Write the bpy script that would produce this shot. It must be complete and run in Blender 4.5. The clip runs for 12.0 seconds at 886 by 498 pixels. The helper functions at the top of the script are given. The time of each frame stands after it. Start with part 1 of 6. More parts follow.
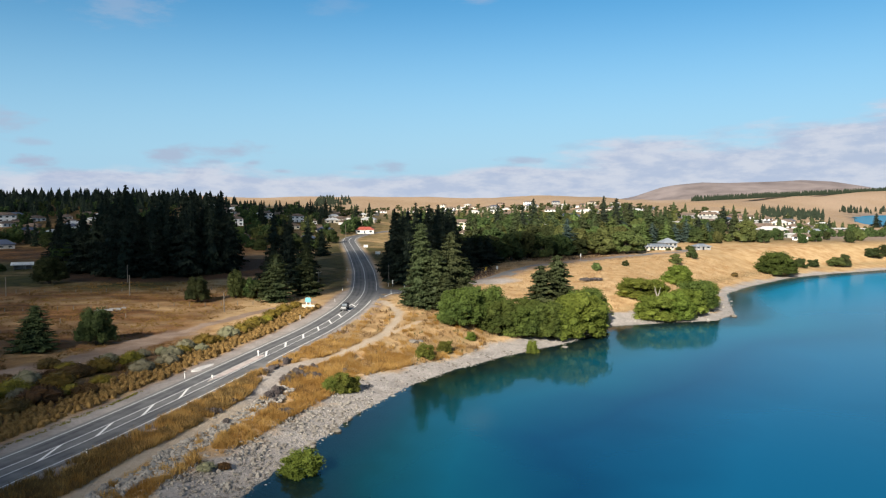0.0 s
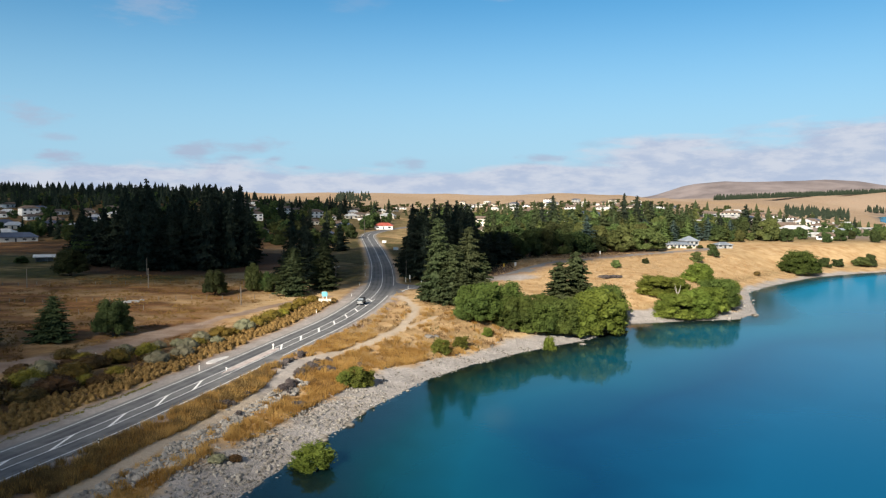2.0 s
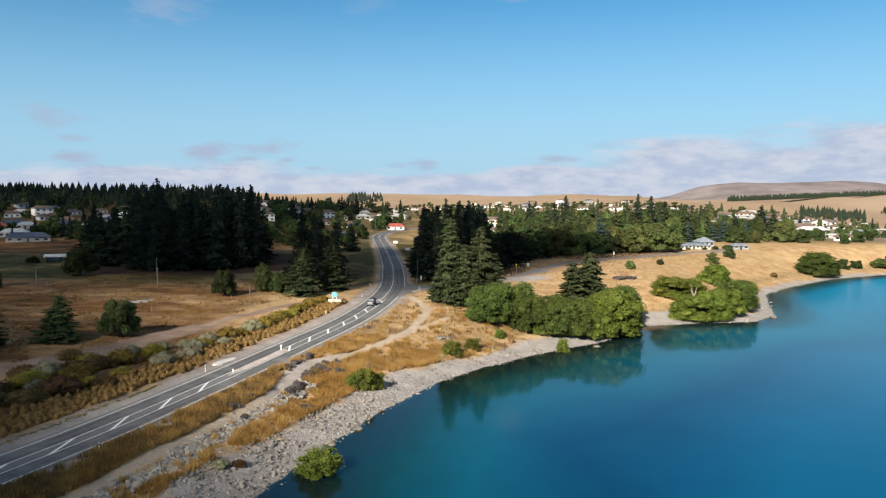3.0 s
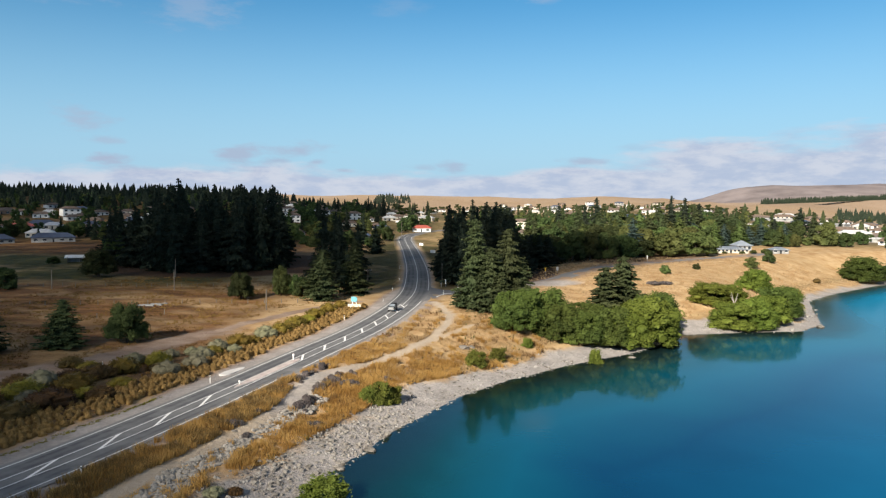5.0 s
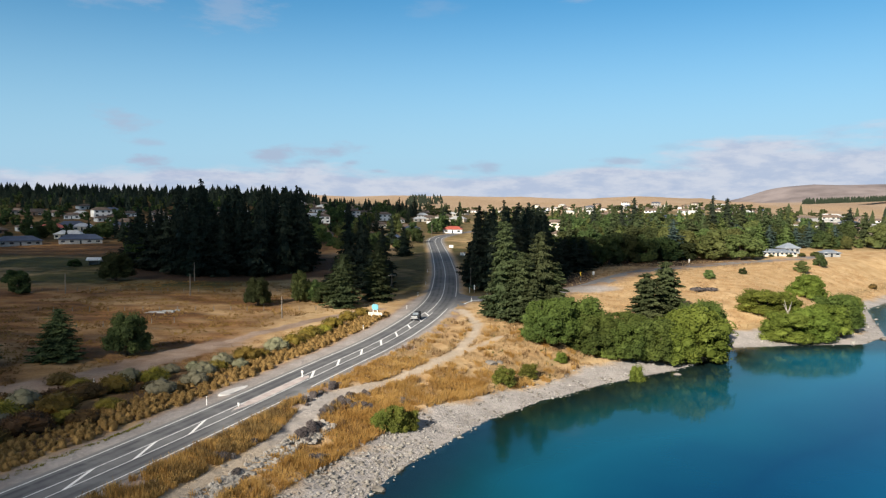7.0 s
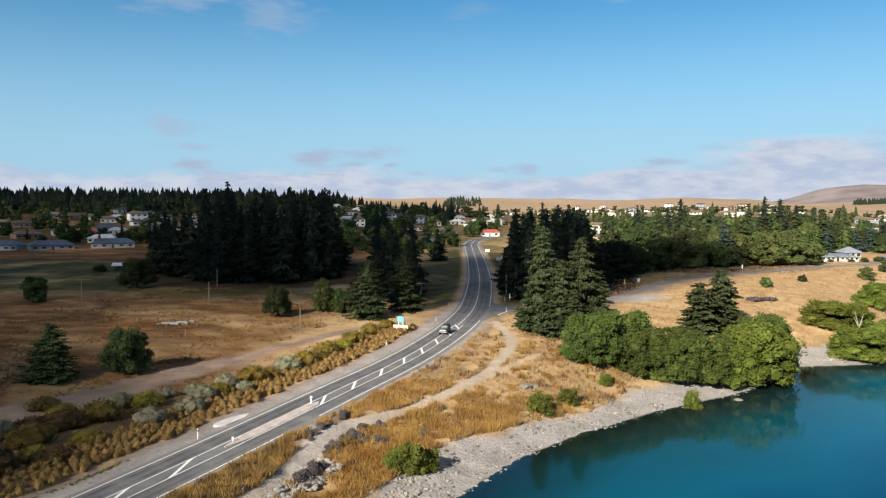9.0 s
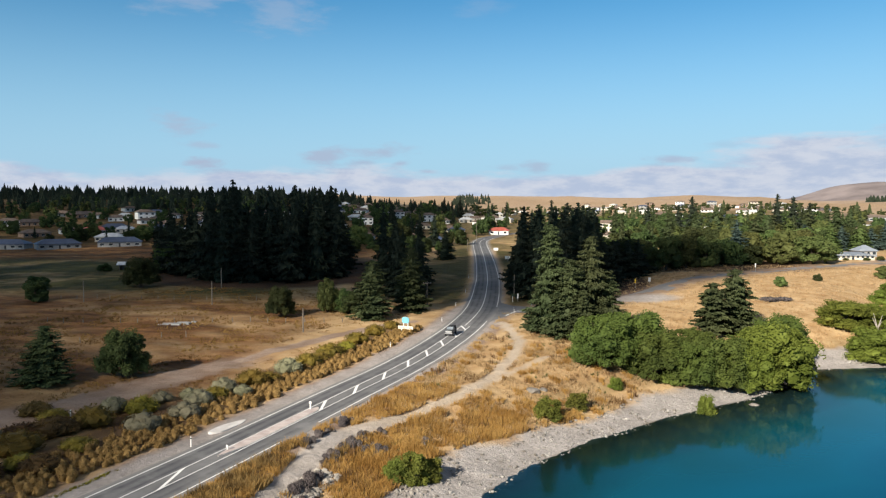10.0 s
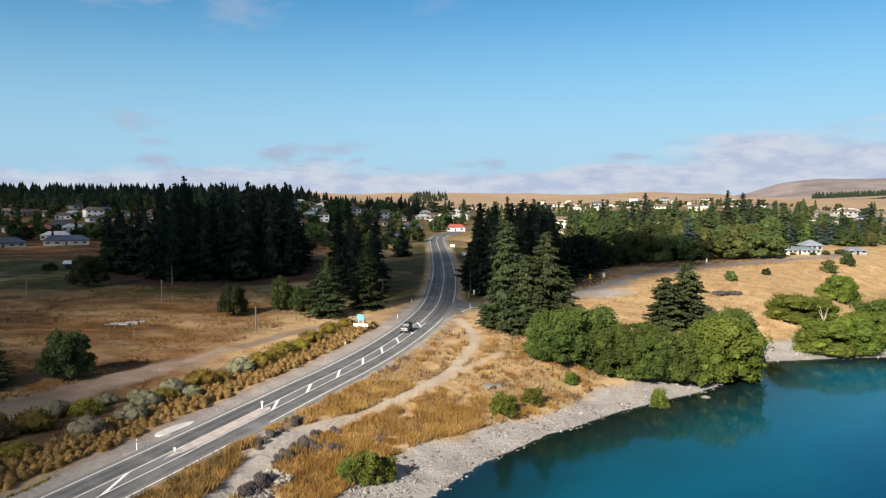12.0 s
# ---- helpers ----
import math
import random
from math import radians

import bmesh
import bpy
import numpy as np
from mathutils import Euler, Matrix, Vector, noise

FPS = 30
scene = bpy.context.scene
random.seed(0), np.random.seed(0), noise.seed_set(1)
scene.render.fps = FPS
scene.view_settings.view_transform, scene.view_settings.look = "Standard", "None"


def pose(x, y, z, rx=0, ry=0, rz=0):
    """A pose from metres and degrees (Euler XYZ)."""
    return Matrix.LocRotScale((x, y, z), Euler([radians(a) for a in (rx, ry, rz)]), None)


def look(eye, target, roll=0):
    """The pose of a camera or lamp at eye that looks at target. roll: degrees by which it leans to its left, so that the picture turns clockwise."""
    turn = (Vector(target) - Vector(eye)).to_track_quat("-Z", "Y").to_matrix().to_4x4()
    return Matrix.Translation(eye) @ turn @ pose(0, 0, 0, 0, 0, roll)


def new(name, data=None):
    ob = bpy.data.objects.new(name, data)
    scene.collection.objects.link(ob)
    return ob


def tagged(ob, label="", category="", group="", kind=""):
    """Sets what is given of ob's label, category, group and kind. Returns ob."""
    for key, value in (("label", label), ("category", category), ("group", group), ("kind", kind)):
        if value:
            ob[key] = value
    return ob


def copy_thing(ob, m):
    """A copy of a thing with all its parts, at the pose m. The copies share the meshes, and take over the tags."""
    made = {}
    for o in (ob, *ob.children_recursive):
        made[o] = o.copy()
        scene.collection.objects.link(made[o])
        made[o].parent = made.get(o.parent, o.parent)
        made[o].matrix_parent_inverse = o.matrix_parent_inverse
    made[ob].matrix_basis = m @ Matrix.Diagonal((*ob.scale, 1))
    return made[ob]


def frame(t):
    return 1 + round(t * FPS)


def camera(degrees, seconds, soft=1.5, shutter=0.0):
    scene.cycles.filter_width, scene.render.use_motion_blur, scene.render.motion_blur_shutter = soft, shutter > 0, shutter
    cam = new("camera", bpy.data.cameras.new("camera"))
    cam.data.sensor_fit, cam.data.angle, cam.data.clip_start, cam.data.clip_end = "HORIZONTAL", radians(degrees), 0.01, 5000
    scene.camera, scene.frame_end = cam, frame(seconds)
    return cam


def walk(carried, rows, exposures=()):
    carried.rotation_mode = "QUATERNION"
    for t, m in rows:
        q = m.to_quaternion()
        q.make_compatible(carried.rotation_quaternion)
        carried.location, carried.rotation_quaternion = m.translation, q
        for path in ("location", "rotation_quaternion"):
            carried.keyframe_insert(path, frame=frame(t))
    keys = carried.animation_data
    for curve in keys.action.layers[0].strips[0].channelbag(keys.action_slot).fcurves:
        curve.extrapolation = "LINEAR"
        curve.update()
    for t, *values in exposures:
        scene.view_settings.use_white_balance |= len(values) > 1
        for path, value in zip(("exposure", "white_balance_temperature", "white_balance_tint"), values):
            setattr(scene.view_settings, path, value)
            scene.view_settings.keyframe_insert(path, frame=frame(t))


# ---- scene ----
cam = camera(60.5, 12.0, soft=1.25)
PATH = [
    (0, (0.00, 0.00, 31.25), (0.00, 99.87, 26.07), -0.27),
    (0.5, (0.34, 0.33, 31.11), (-0.29, 100.18, 25.75), -0.19),
    (1, (0.47, 0.46, 30.90), (-0.75, 100.30, 25.44), -0.07),
    (1.5, (0.56, 0.72, 30.76), (-1.33, 100.54, 25.13), 0.01),
    (2, (0.56, 1.34, 30.62), (-2.01, 101.16, 25.08), 0.15),
    (2.5, (0.61, 2.61, 30.46), (-2.76, 102.41, 24.98), 0.23),
    (3, (0.58, 4.41, 30.23), (-3.56, 104.18, 24.82), 0.21),
    (5, (0.94, 14.09, 29.92), (-6.90, 113.65, 24.77), 0.39),
    (5.5, (1.07, 17.03, 29.99), (-7.81, 116.51, 24.85), 0.43),
    (6, (1.22, 20.20, 30.03), (-8.72, 119.57, 24.91), 0.36),
    (6.5, (1.32, 23.60, 30.12), (-9.74, 122.86, 24.98), 0.37),
    (7, (1.39, 27.04, 30.21), (-10.85, 126.16, 25.08), 0.32),
    (9, (1.36, 41.55, 30.57), (-16.04, 139.91, 25.69), 0.13),
    (9.5, (1.35, 44.04, 30.64), (-17.07, 142.20, 25.64), 0.07),
    (10, (1.42, 45.49, 30.64), (-17.20, 143.61, 25.50), 0.05),
    (10.5, (1.52, 46.18, 30.66), (-16.91, 144.32, 25.35), 0.03),
    (11, (1.69, 46.43, 30.59), (-13.70, 145.09, 25.14), -0.08),
    (11.5, (1.74, 46.52, 30.49), (-11.63, 145.47, 25.00), -0.10),
    (12, (1.71, 46.53, 30.40), (-11.39, 145.51, 24.88), -0.08),
]
walk(cam, [(t, look(eye, target, roll)) for t, eye, target, roll in PATH], exposures=[(0, 1.1), (12, 1.1)])

# ---- daylight ----
SUN_AZIMUTH, SUN_HEIGHT = radians(246), radians(28)      # where the sun stands, anticlockwise from +x
to_sun = Vector((math.cos(SUN_AZIMUTH) * math.cos(SUN_HEIGHT), math.sin(SUN_AZIMUTH) * math.cos(SUN_HEIGHT), math.sin(SUN_HEIGHT)))
sun = new("sun", bpy.data.lights.new("sun", "SUN"))
sun.data.energy, sun.data.angle, sun.data.color = 5.0, radians(0.55), (1.0, 0.91, 0.77)
sun.matrix_world = look(to_sun * 500, (0, 0, 0))

world = bpy.data.worlds.new("sky")
scene.world = world
world.use_nodes = True


HIGH_CLOUDS = [(-22.6, 0.242, 2.5, 0.0223, 0.42), (-29.3, 0.257, 3.0, 0.0193, 0.45), (2.6, 0.271, 1.7, 0.0104, 0.45), (-7.8, 0.254, 1.9, 0.0149, 0.18), (-29.8, 0.108, 1.6, 0.0134, 0.63), (-28.3, 0.08, 1.0, 0.0045, 0.52), (-15.3, 0.074, 2.1, 0.0112, 0.75), (9.3, 0.08, 0.9, 0.0045, 0.33)]
LOW_CLOUDS = [(-28.3, 0.06, 1.3, 0.006, 0.90), (-19.8, 0.067, 1.7, 0.0104, 0.83), (-16.8, 0.061, 1.4, 0.006, 0.75), (-14.0, 0.06, 0.9, 0.006, 0.75), (-18.5, 0.045, 1.4, 0.0074, 0.90), (-26.3, 0.042, 2.1, 0.0074, 0.75), (-11.9, 0.05, 0.8, 0.003, 0.75), (-3.7, 0.057, 1.2, 0.0082, 0.68), (-5.9, 0.054, 1.0, 0.0037, 0.45), (4.8, 0.053, 1.4, 0.006, 0.60), (6.2, 0.062, 1.6, 0.0052, 0.75), (-22.2, 0.04, 1.9, 0.0067, 0.68)]


def sky_nodes(nt):
    nt.nodes.clear()
    n, l = nt.nodes.new, nt.links.new
    out, bg = n("ShaderNodeOutputWorld"), n("ShaderNodeBackground")
    sky = n("ShaderNodeTexSky")
    sky.sky_type, sky.sun_disc = "NISHITA", False
    sky.sun_elevation, sky.sun_rotation = SUN_HEIGHT, radians(90) - SUN_AZIMUTH
    sky.altitude, sky.air_density, sky.dust_density, sky.ozone_density = 700, 1.0, 0.0, 1.6
    rich = n("ShaderNodeHueSaturation")
    rich.inputs["Hue"].default_value, rich.inputs["Saturation"].default_value, rich.inputs["Value"].default_value = 0.492, 1.42, 1.04
    l(sky.outputs[0], rich.inputs["Color"])
    co = n("ShaderNodeTexCoord")
    split = n("ShaderNodeSeparateXYZ")
    l(co.outputs["Generated"], split.inputs[0])
    # paler towards the horizon
    fade = n("ShaderNodeMapRange"); fade.interpolation_type = "SMOOTHSTEP"
    l(split.outputs[2], fade.inputs["Value"])
    fade.inputs["From Min"].default_value, fade.inputs["From Max"].default_value = 0.0, 0.31
    fade.inputs["To Min"].default_value, fade.inputs["To Max"].default_value = 0.92, 0.0
    pale = n("ShaderNodeMix"); pale.data_type = "RGBA"
    l(fade.outputs[0], pale.inputs["Factor"]); l(rich.outputs[0], pale.inputs["A"])
    pale.inputs["B"].default_value = (3.0, 5.2, 7.2, 1)
    # stretched cloud noise, thin towards the zenith
    place = n("ShaderNodeMapping")
    place.inputs["Scale"].default_value = (3.2, 3.2, 17.0)
    place.inputs["Location"].default_value = (0.35, 0.1, 0.0)
    l(co.outputs["Generated"], place.inputs[0])
    puff = n("ShaderNodeTexNoise")
    puff.inputs["Scale"].default_value, puff.inputs["Detail"].default_value, puff.inputs["Roughness"].default_value = 1.6, 9, 0.58
    l(place.outputs[0], puff.inputs["Vector"])
    # bank of cloud low down, higher towards the east
    bank_top = n("ShaderNodeMath"); bank_top.operation = "MULTIPLY_ADD"
    l(split.outputs[0], bank_top.inputs[0]); bank_top.inputs[1].default_value, bank_top.inputs[2].default_value = 0.125, 0.050
    low = n("ShaderNodeMath"); low.operation = "MAXIMUM"
    l(bank_top.outputs[0], low.inputs[0]); low.inputs[1].default_value = 0.051
    rel = n("ShaderNodeMath"); rel.operation = "DIVIDE"
    l(split.outputs[2], rel.inputs[0]); l(low.outputs[0], rel.inputs[1])
    ragged = n("ShaderNodeMath"); ragged.operation = "MULTIPLY_ADD"
    l(puff.outputs["Fac"], ragged.inputs[0]); ragged.inputs[1].default_value = -1.5
    l(rel.outputs[0], ragged.inputs[2])
    bank = n("ShaderNodeMapRange"); bank.interpolation_type = "SMOOTHSTEP"
    l(ragged.outputs[0], bank.inputs["Value"])
    bank.inputs["From Min"].default_value, bank.inputs["From Max"].default_value = 0.40, 0.08
    bank.inputs["To Min"].default_value, bank.inputs["To Max"].default_value = 0.0, 0.93
    # single clouds: azimuth and half width in degrees, height and half height as sines, cover
    az = n("ShaderNodeMath"); az.operation = "ARCTAN2"
    l(split.outputs[0], az.inputs[0]); l(split.outputs[1], az.inputs[1])
    place2 = n("ShaderNodeMapping")
    place2.inputs["Scale"].default_value, place2.inputs["Location"].default_value = (9.0, 9.0, 30.0), (2.6, 0.2, 0.35)
    l(co.outputs["Generated"], place2.inputs[0])
    wisp = n("ShaderNodeTexNoise")
    wisp.inputs["Scale"].default_value, wisp.inputs["Detail"].default_value, wisp.inputs["Roughness"].default_value = 2.2, 8, 0.62
    l(place2.outputs[0], wisp.inputs["Vector"])
    torn = n("ShaderNodeMath"); torn.operation = "MULTIPLY_ADD"
    l(wisp.outputs["Fac"], torn.inputs[0]); torn.inputs[1].default_value, torn.inputs[2].default_value = 3.8, -1.9
    puffs = None
    for a, e, wa, we, cover in HIGH_CLOUDS + LOW_CLOUDS:
        across = n("ShaderNodeMath"); across.operation = "MULTIPLY_ADD"
        l(az.outputs[0], across.inputs[0]); across.inputs[1].default_value, across.inputs[2].default_value = 1 / radians(wa), -a / wa
        up = n("ShaderNodeMath"); up.operation = "MULTIPLY_ADD"
        l(split.outputs[2], up.inputs[0]); up.inputs[1].default_value, up.inputs[2].default_value = 1 / we, -e / we
        flat = n("ShaderNodeCombineXYZ")
        l(across.outputs[0], flat.inputs[0]); l(up.outputs[0], flat.inputs[1])
        away = n("ShaderNodeVectorMath"); away.operation = "LENGTH"
        l(flat.outputs[0], away.inputs[0])
        edge = n("ShaderNodeMath"); edge.operation = "ADD"
        l(away.outputs["Value"], edge.inputs[0]); l(torn.outputs[0], edge.inputs[1])
        one = n("ShaderNodeMapRange"); one.interpolation_type = "SMOOTHSTEP"
        l(edge.outputs[0], one.inputs["Value"])
        one.inputs["From Min"].default_value, one.inputs["From Max"].default_value = 1.5, 0.1
        one.inputs["To Min"].default_value, one.inputs["To Max"].default_value = 0.0, cover
        if puffs is None:
            puffs = one
        else:
            both = n("ShaderNodeMath"); both.operation = "MAXIMUM"
            l(puffs.outputs[0], both.inputs[0]); l(one.outputs[0], both.inputs[1])
            puffs = both
    shade = n("ShaderNodeMix"); shade.data_type = "RGBA"
    billow = n("ShaderNodeMapRange"); billow.interpolation_type = "SMOOTHSTEP"
    l(wisp.outputs["Fac"], billow.inputs["Value"])
    billow.inputs["From Min"].default_value, billow.inputs["From Max"].default_value = 0.36, 0.62
    l(billow.outputs[0], shade.inputs["Factor"])
    shade.inputs["A"].default_value, shade.inputs["B"].default_value = (4.2, 4.85, 6.3, 1), (5.7, 6.0, 6.9, 1)
    mix = n("ShaderNodeMix"); mix.data_type = "RGBA"
    lilac = n("ShaderNodeMix"); lilac.data_type = "RGBA"
    l(puffs.outputs[0], lilac.inputs["Factor"]); l(pale.outputs["Result"], lilac.inputs["A"])
    lilac.inputs["B"].default_value = (3.7, 4.35, 5.7, 1)
    l(bank.outputs[0], mix.inputs["Factor"]); l(lilac.outputs["Result"], mix.inputs["A"]); l(shade.outputs["Result"], mix.inputs["B"])
    # broken grey cloud added above the view, to make the sky's light less blue
    above = n("ShaderNodeMapRange"); above.interpolation_type = "SMOOTHSTEP"
    l(split.outputs[2], above.inputs["Value"])
    above.inputs["From Min"].default_value, above.inputs["From Max"].default_value = 0.42, 0.6
    place3 = n("ShaderNodeMapping")
    place3.inputs["Scale"].default_value = (2.4, 2.4, 3.0)
    l(co.outputs["Generated"], place3.inputs[0])
    broken = n("ShaderNodeTexNoise")
    broken.inputs["Scale"].default_value, broken.inputs["Detail"].default_value = 1.7, 7
    l(place3.outputs[0], broken.inputs["Vector"])
    cover = n("ShaderNodeMapRange"); cover.interpolation_type = "SMOOTHSTEP"
    l(broken.outputs["Fac"], cover.inputs["Value"])
    cover.inputs["From Min"].default_value, cover.inputs["From Max"].default_value = 0.36, 0.52
    part_of = n("ShaderNodeMath"); part_of.operation = "MULTIPLY"
    l(above.outputs[0], part_of.inputs[0]); l(cover.outputs[0], part_of.inputs[1])
    overhead = n("ShaderNodeMix"); overhead.data_type = "RGBA"
    l(part_of.outputs[0], overhead.inputs["Factor"]); l(mix.outputs["Result"], overhead.inputs["A"])
    overhead.inputs["B"].default_value = (2.6, 2.65, 2.85, 1)
    l(overhead.outputs["Result"], bg.inputs["Color"])
    bg.inputs["Strength"].default_value = 0.052
    l(bg.outputs[0], out.inputs[0])


sky_nodes(world.node_tree)

# ---- materials ----


def material(name):
    m = bpy.data.materials.new(name)
    m.use_nodes = True
    nt = m.node_tree
    return m, nt, nt.nodes["Principled BSDF"]


def node(nt, kind, **values):
    nd = nt.nodes.new(kind)
    for key, value in values.items():
        nd.inputs[key.replace("_", " ")].default_value = value
    return nd


def noise_tex(nt, scale, detail=5, rough=0.55, coords=None, out="Fac"):
    t = node(nt, "ShaderNodeTexNoise", Scale=scale, Detail=detail, Roughness=rough)
    if coords is None:
        coords = nt.nodes.new("ShaderNodeTexCoord").outputs["Object"]
    nt.links.new(coords, t.inputs["Vector"])
    return t.outputs[out]


def ramp(nt, fac, stops):
    r = nt.nodes.new("ShaderNodeValToRGB")
    while len(r.color_ramp.elements) < len(stops):
        r.color_ramp.elements.new(0.5)
    for e, (p, c) in zip(r.color_ramp.elements, stops):
        e.position, e.color = p, (*c, 1)
    nt.links.new(fac, r.inputs[0])
    return r.outputs[0]


def mixed(nt, fac, a, b, mode="MIX"):
    m = nt.nodes.new("ShaderNodeMix")
    m.data_type, m.blend_type = "RGBA", mode
    for key, v in (("Factor", fac), ("A", a), ("B", b)):
        if isinstance(v, (int, float)):
            m.inputs[key].default_value = v
        elif isinstance(v, tuple):
            m.inputs[key].default_value = (*v, 1)
        else:
            nt.links.new(v, m.inputs[key])
    return m.outputs["Result"]


def math_node(nt, op, a, b=0.0, clamp=False):
    m = nt.nodes.new("ShaderNodeMath")
    m.operation, m.use_clamp = op, clamp
    for k, v in enumerate((a, b)):
        if isinstance(v, (int, float)):
            m.inputs[k].default_value = v
        else:
            nt.links.new(v, m.inputs[k])
    return m.outputs[0]


def bump(nt, bsdf, height, strength=0.5, distance=0.1):
    b = node(nt, "ShaderNodeBump", Strength=strength, Distance=distance)
    nt.links.new(height, b.inputs["Height"])
    nt.links.new(b.outputs[0], bsdf.inputs["Normal"])


def attribute(nt, name):
    a = nt.nodes.new("ShaderNodeAttribute")
    a.attribute_name = name
    return a.outputs["Fac"]


def surface(name, dark, light, scale, rough=0.8, relief=0.3, depth=0.05, spread=0.25, metal=0.0, spec=0.3):
    """A plain material: two tones of one colour mottled at two scales, a change from object to object, and relief."""
    m, nt, b = material(name)
    big, small = noise_tex(nt, scale), noise_tex(nt, scale * 9, 3)
    col = mixed(nt, ramp_fac(nt, big), dark, light)
    col = mixed(nt, math_node(nt, "MULTIPLY", small, 0.35), col, tuple(0.55 * c for c in dark))
    info = nt.nodes.new("ShaderNodeObjectInfo")
    hsv = nt.nodes.new("ShaderNodeHueSaturation")
    nt.links.new(math_node(nt, "ADD", math_node(nt, "MULTIPLY", info.outputs["Random"], spread), 1 - spread / 2), hsv.inputs["Value"])
    nt.links.new(col, hsv.inputs["Color"])
    nt.links.new(hsv.outputs[0], b.inputs["Base Color"])
    b.inputs["Roughness"].default_value, b.inputs["Metallic"].default_value, b.inputs["Specular IOR Level"].default_value = rough, metal, spec
    bump(nt, b, small, relief, depth)
    return m


def ramp_fac(nt, fac, lo=0.35, hi=0.65):
    r = node(nt, "ShaderNodeMapRange", From_Min=lo, From_Max=hi)
    nt.links.new(fac, r.inputs["Value"])
    return r.outputs[0]


def foliage(name, dark, light, hue=0.03, value=0.5, scale=0.7, glow=0.25, rough=0.75):
    """Leaves: mottled from clump to clump, changing from tree to tree, with some light passing through."""
    m, nt, b = material(name)
    geo = nt.nodes.new("ShaderNodeNewGeometry")
    info = nt.nodes.new("ShaderNodeObjectInfo")
    col = mixed(nt, ramp_fac(nt, noise_tex(nt, scale, 3)), dark, light)
    col = mixed(nt, math_node(nt, "MULTIPLY", geo.outputs["Random Per Island"], 0.28), col, tuple(0.5 * c for c in dark))
    hsv = nt.nodes.new("ShaderNodeHueSaturation")
    nt.links.new(math_node(nt, "ADD", math_node(nt, "MULTIPLY", info.outputs["Random"], 2 * hue), 0.5 - hue), hsv.inputs["Hue"])
    nt.links.new(math_node(nt, "ADD", math_node(nt, "MULTIPLY", info.outputs["Random"], value), 1 - value / 2), hsv.inputs["Value"])
    nt.links.new(col, hsv.inputs["Color"])
    nt.links.new(hsv.outputs[0], b.inputs["Base Color"])
    b.inputs["Roughness"].default_value, b.inputs["Specular IOR Level"].default_value = rough, 0.2
    thin = nt.nodes.new("ShaderNodeBsdfTranslucent")
    nt.links.new(hsv.outputs[0], thin.inputs["Color"])
    mix = nt.nodes.new("ShaderNodeMixShader")
    mix.inputs[0].default_value = glow
    nt.links.new(b.outputs[0], mix.inputs[1]); nt.links.new(thin.outputs[0], mix.inputs[2])
    nt.links.new(mix.outputs[0], nt.nodes["Material Output"].inputs[0])
    return m


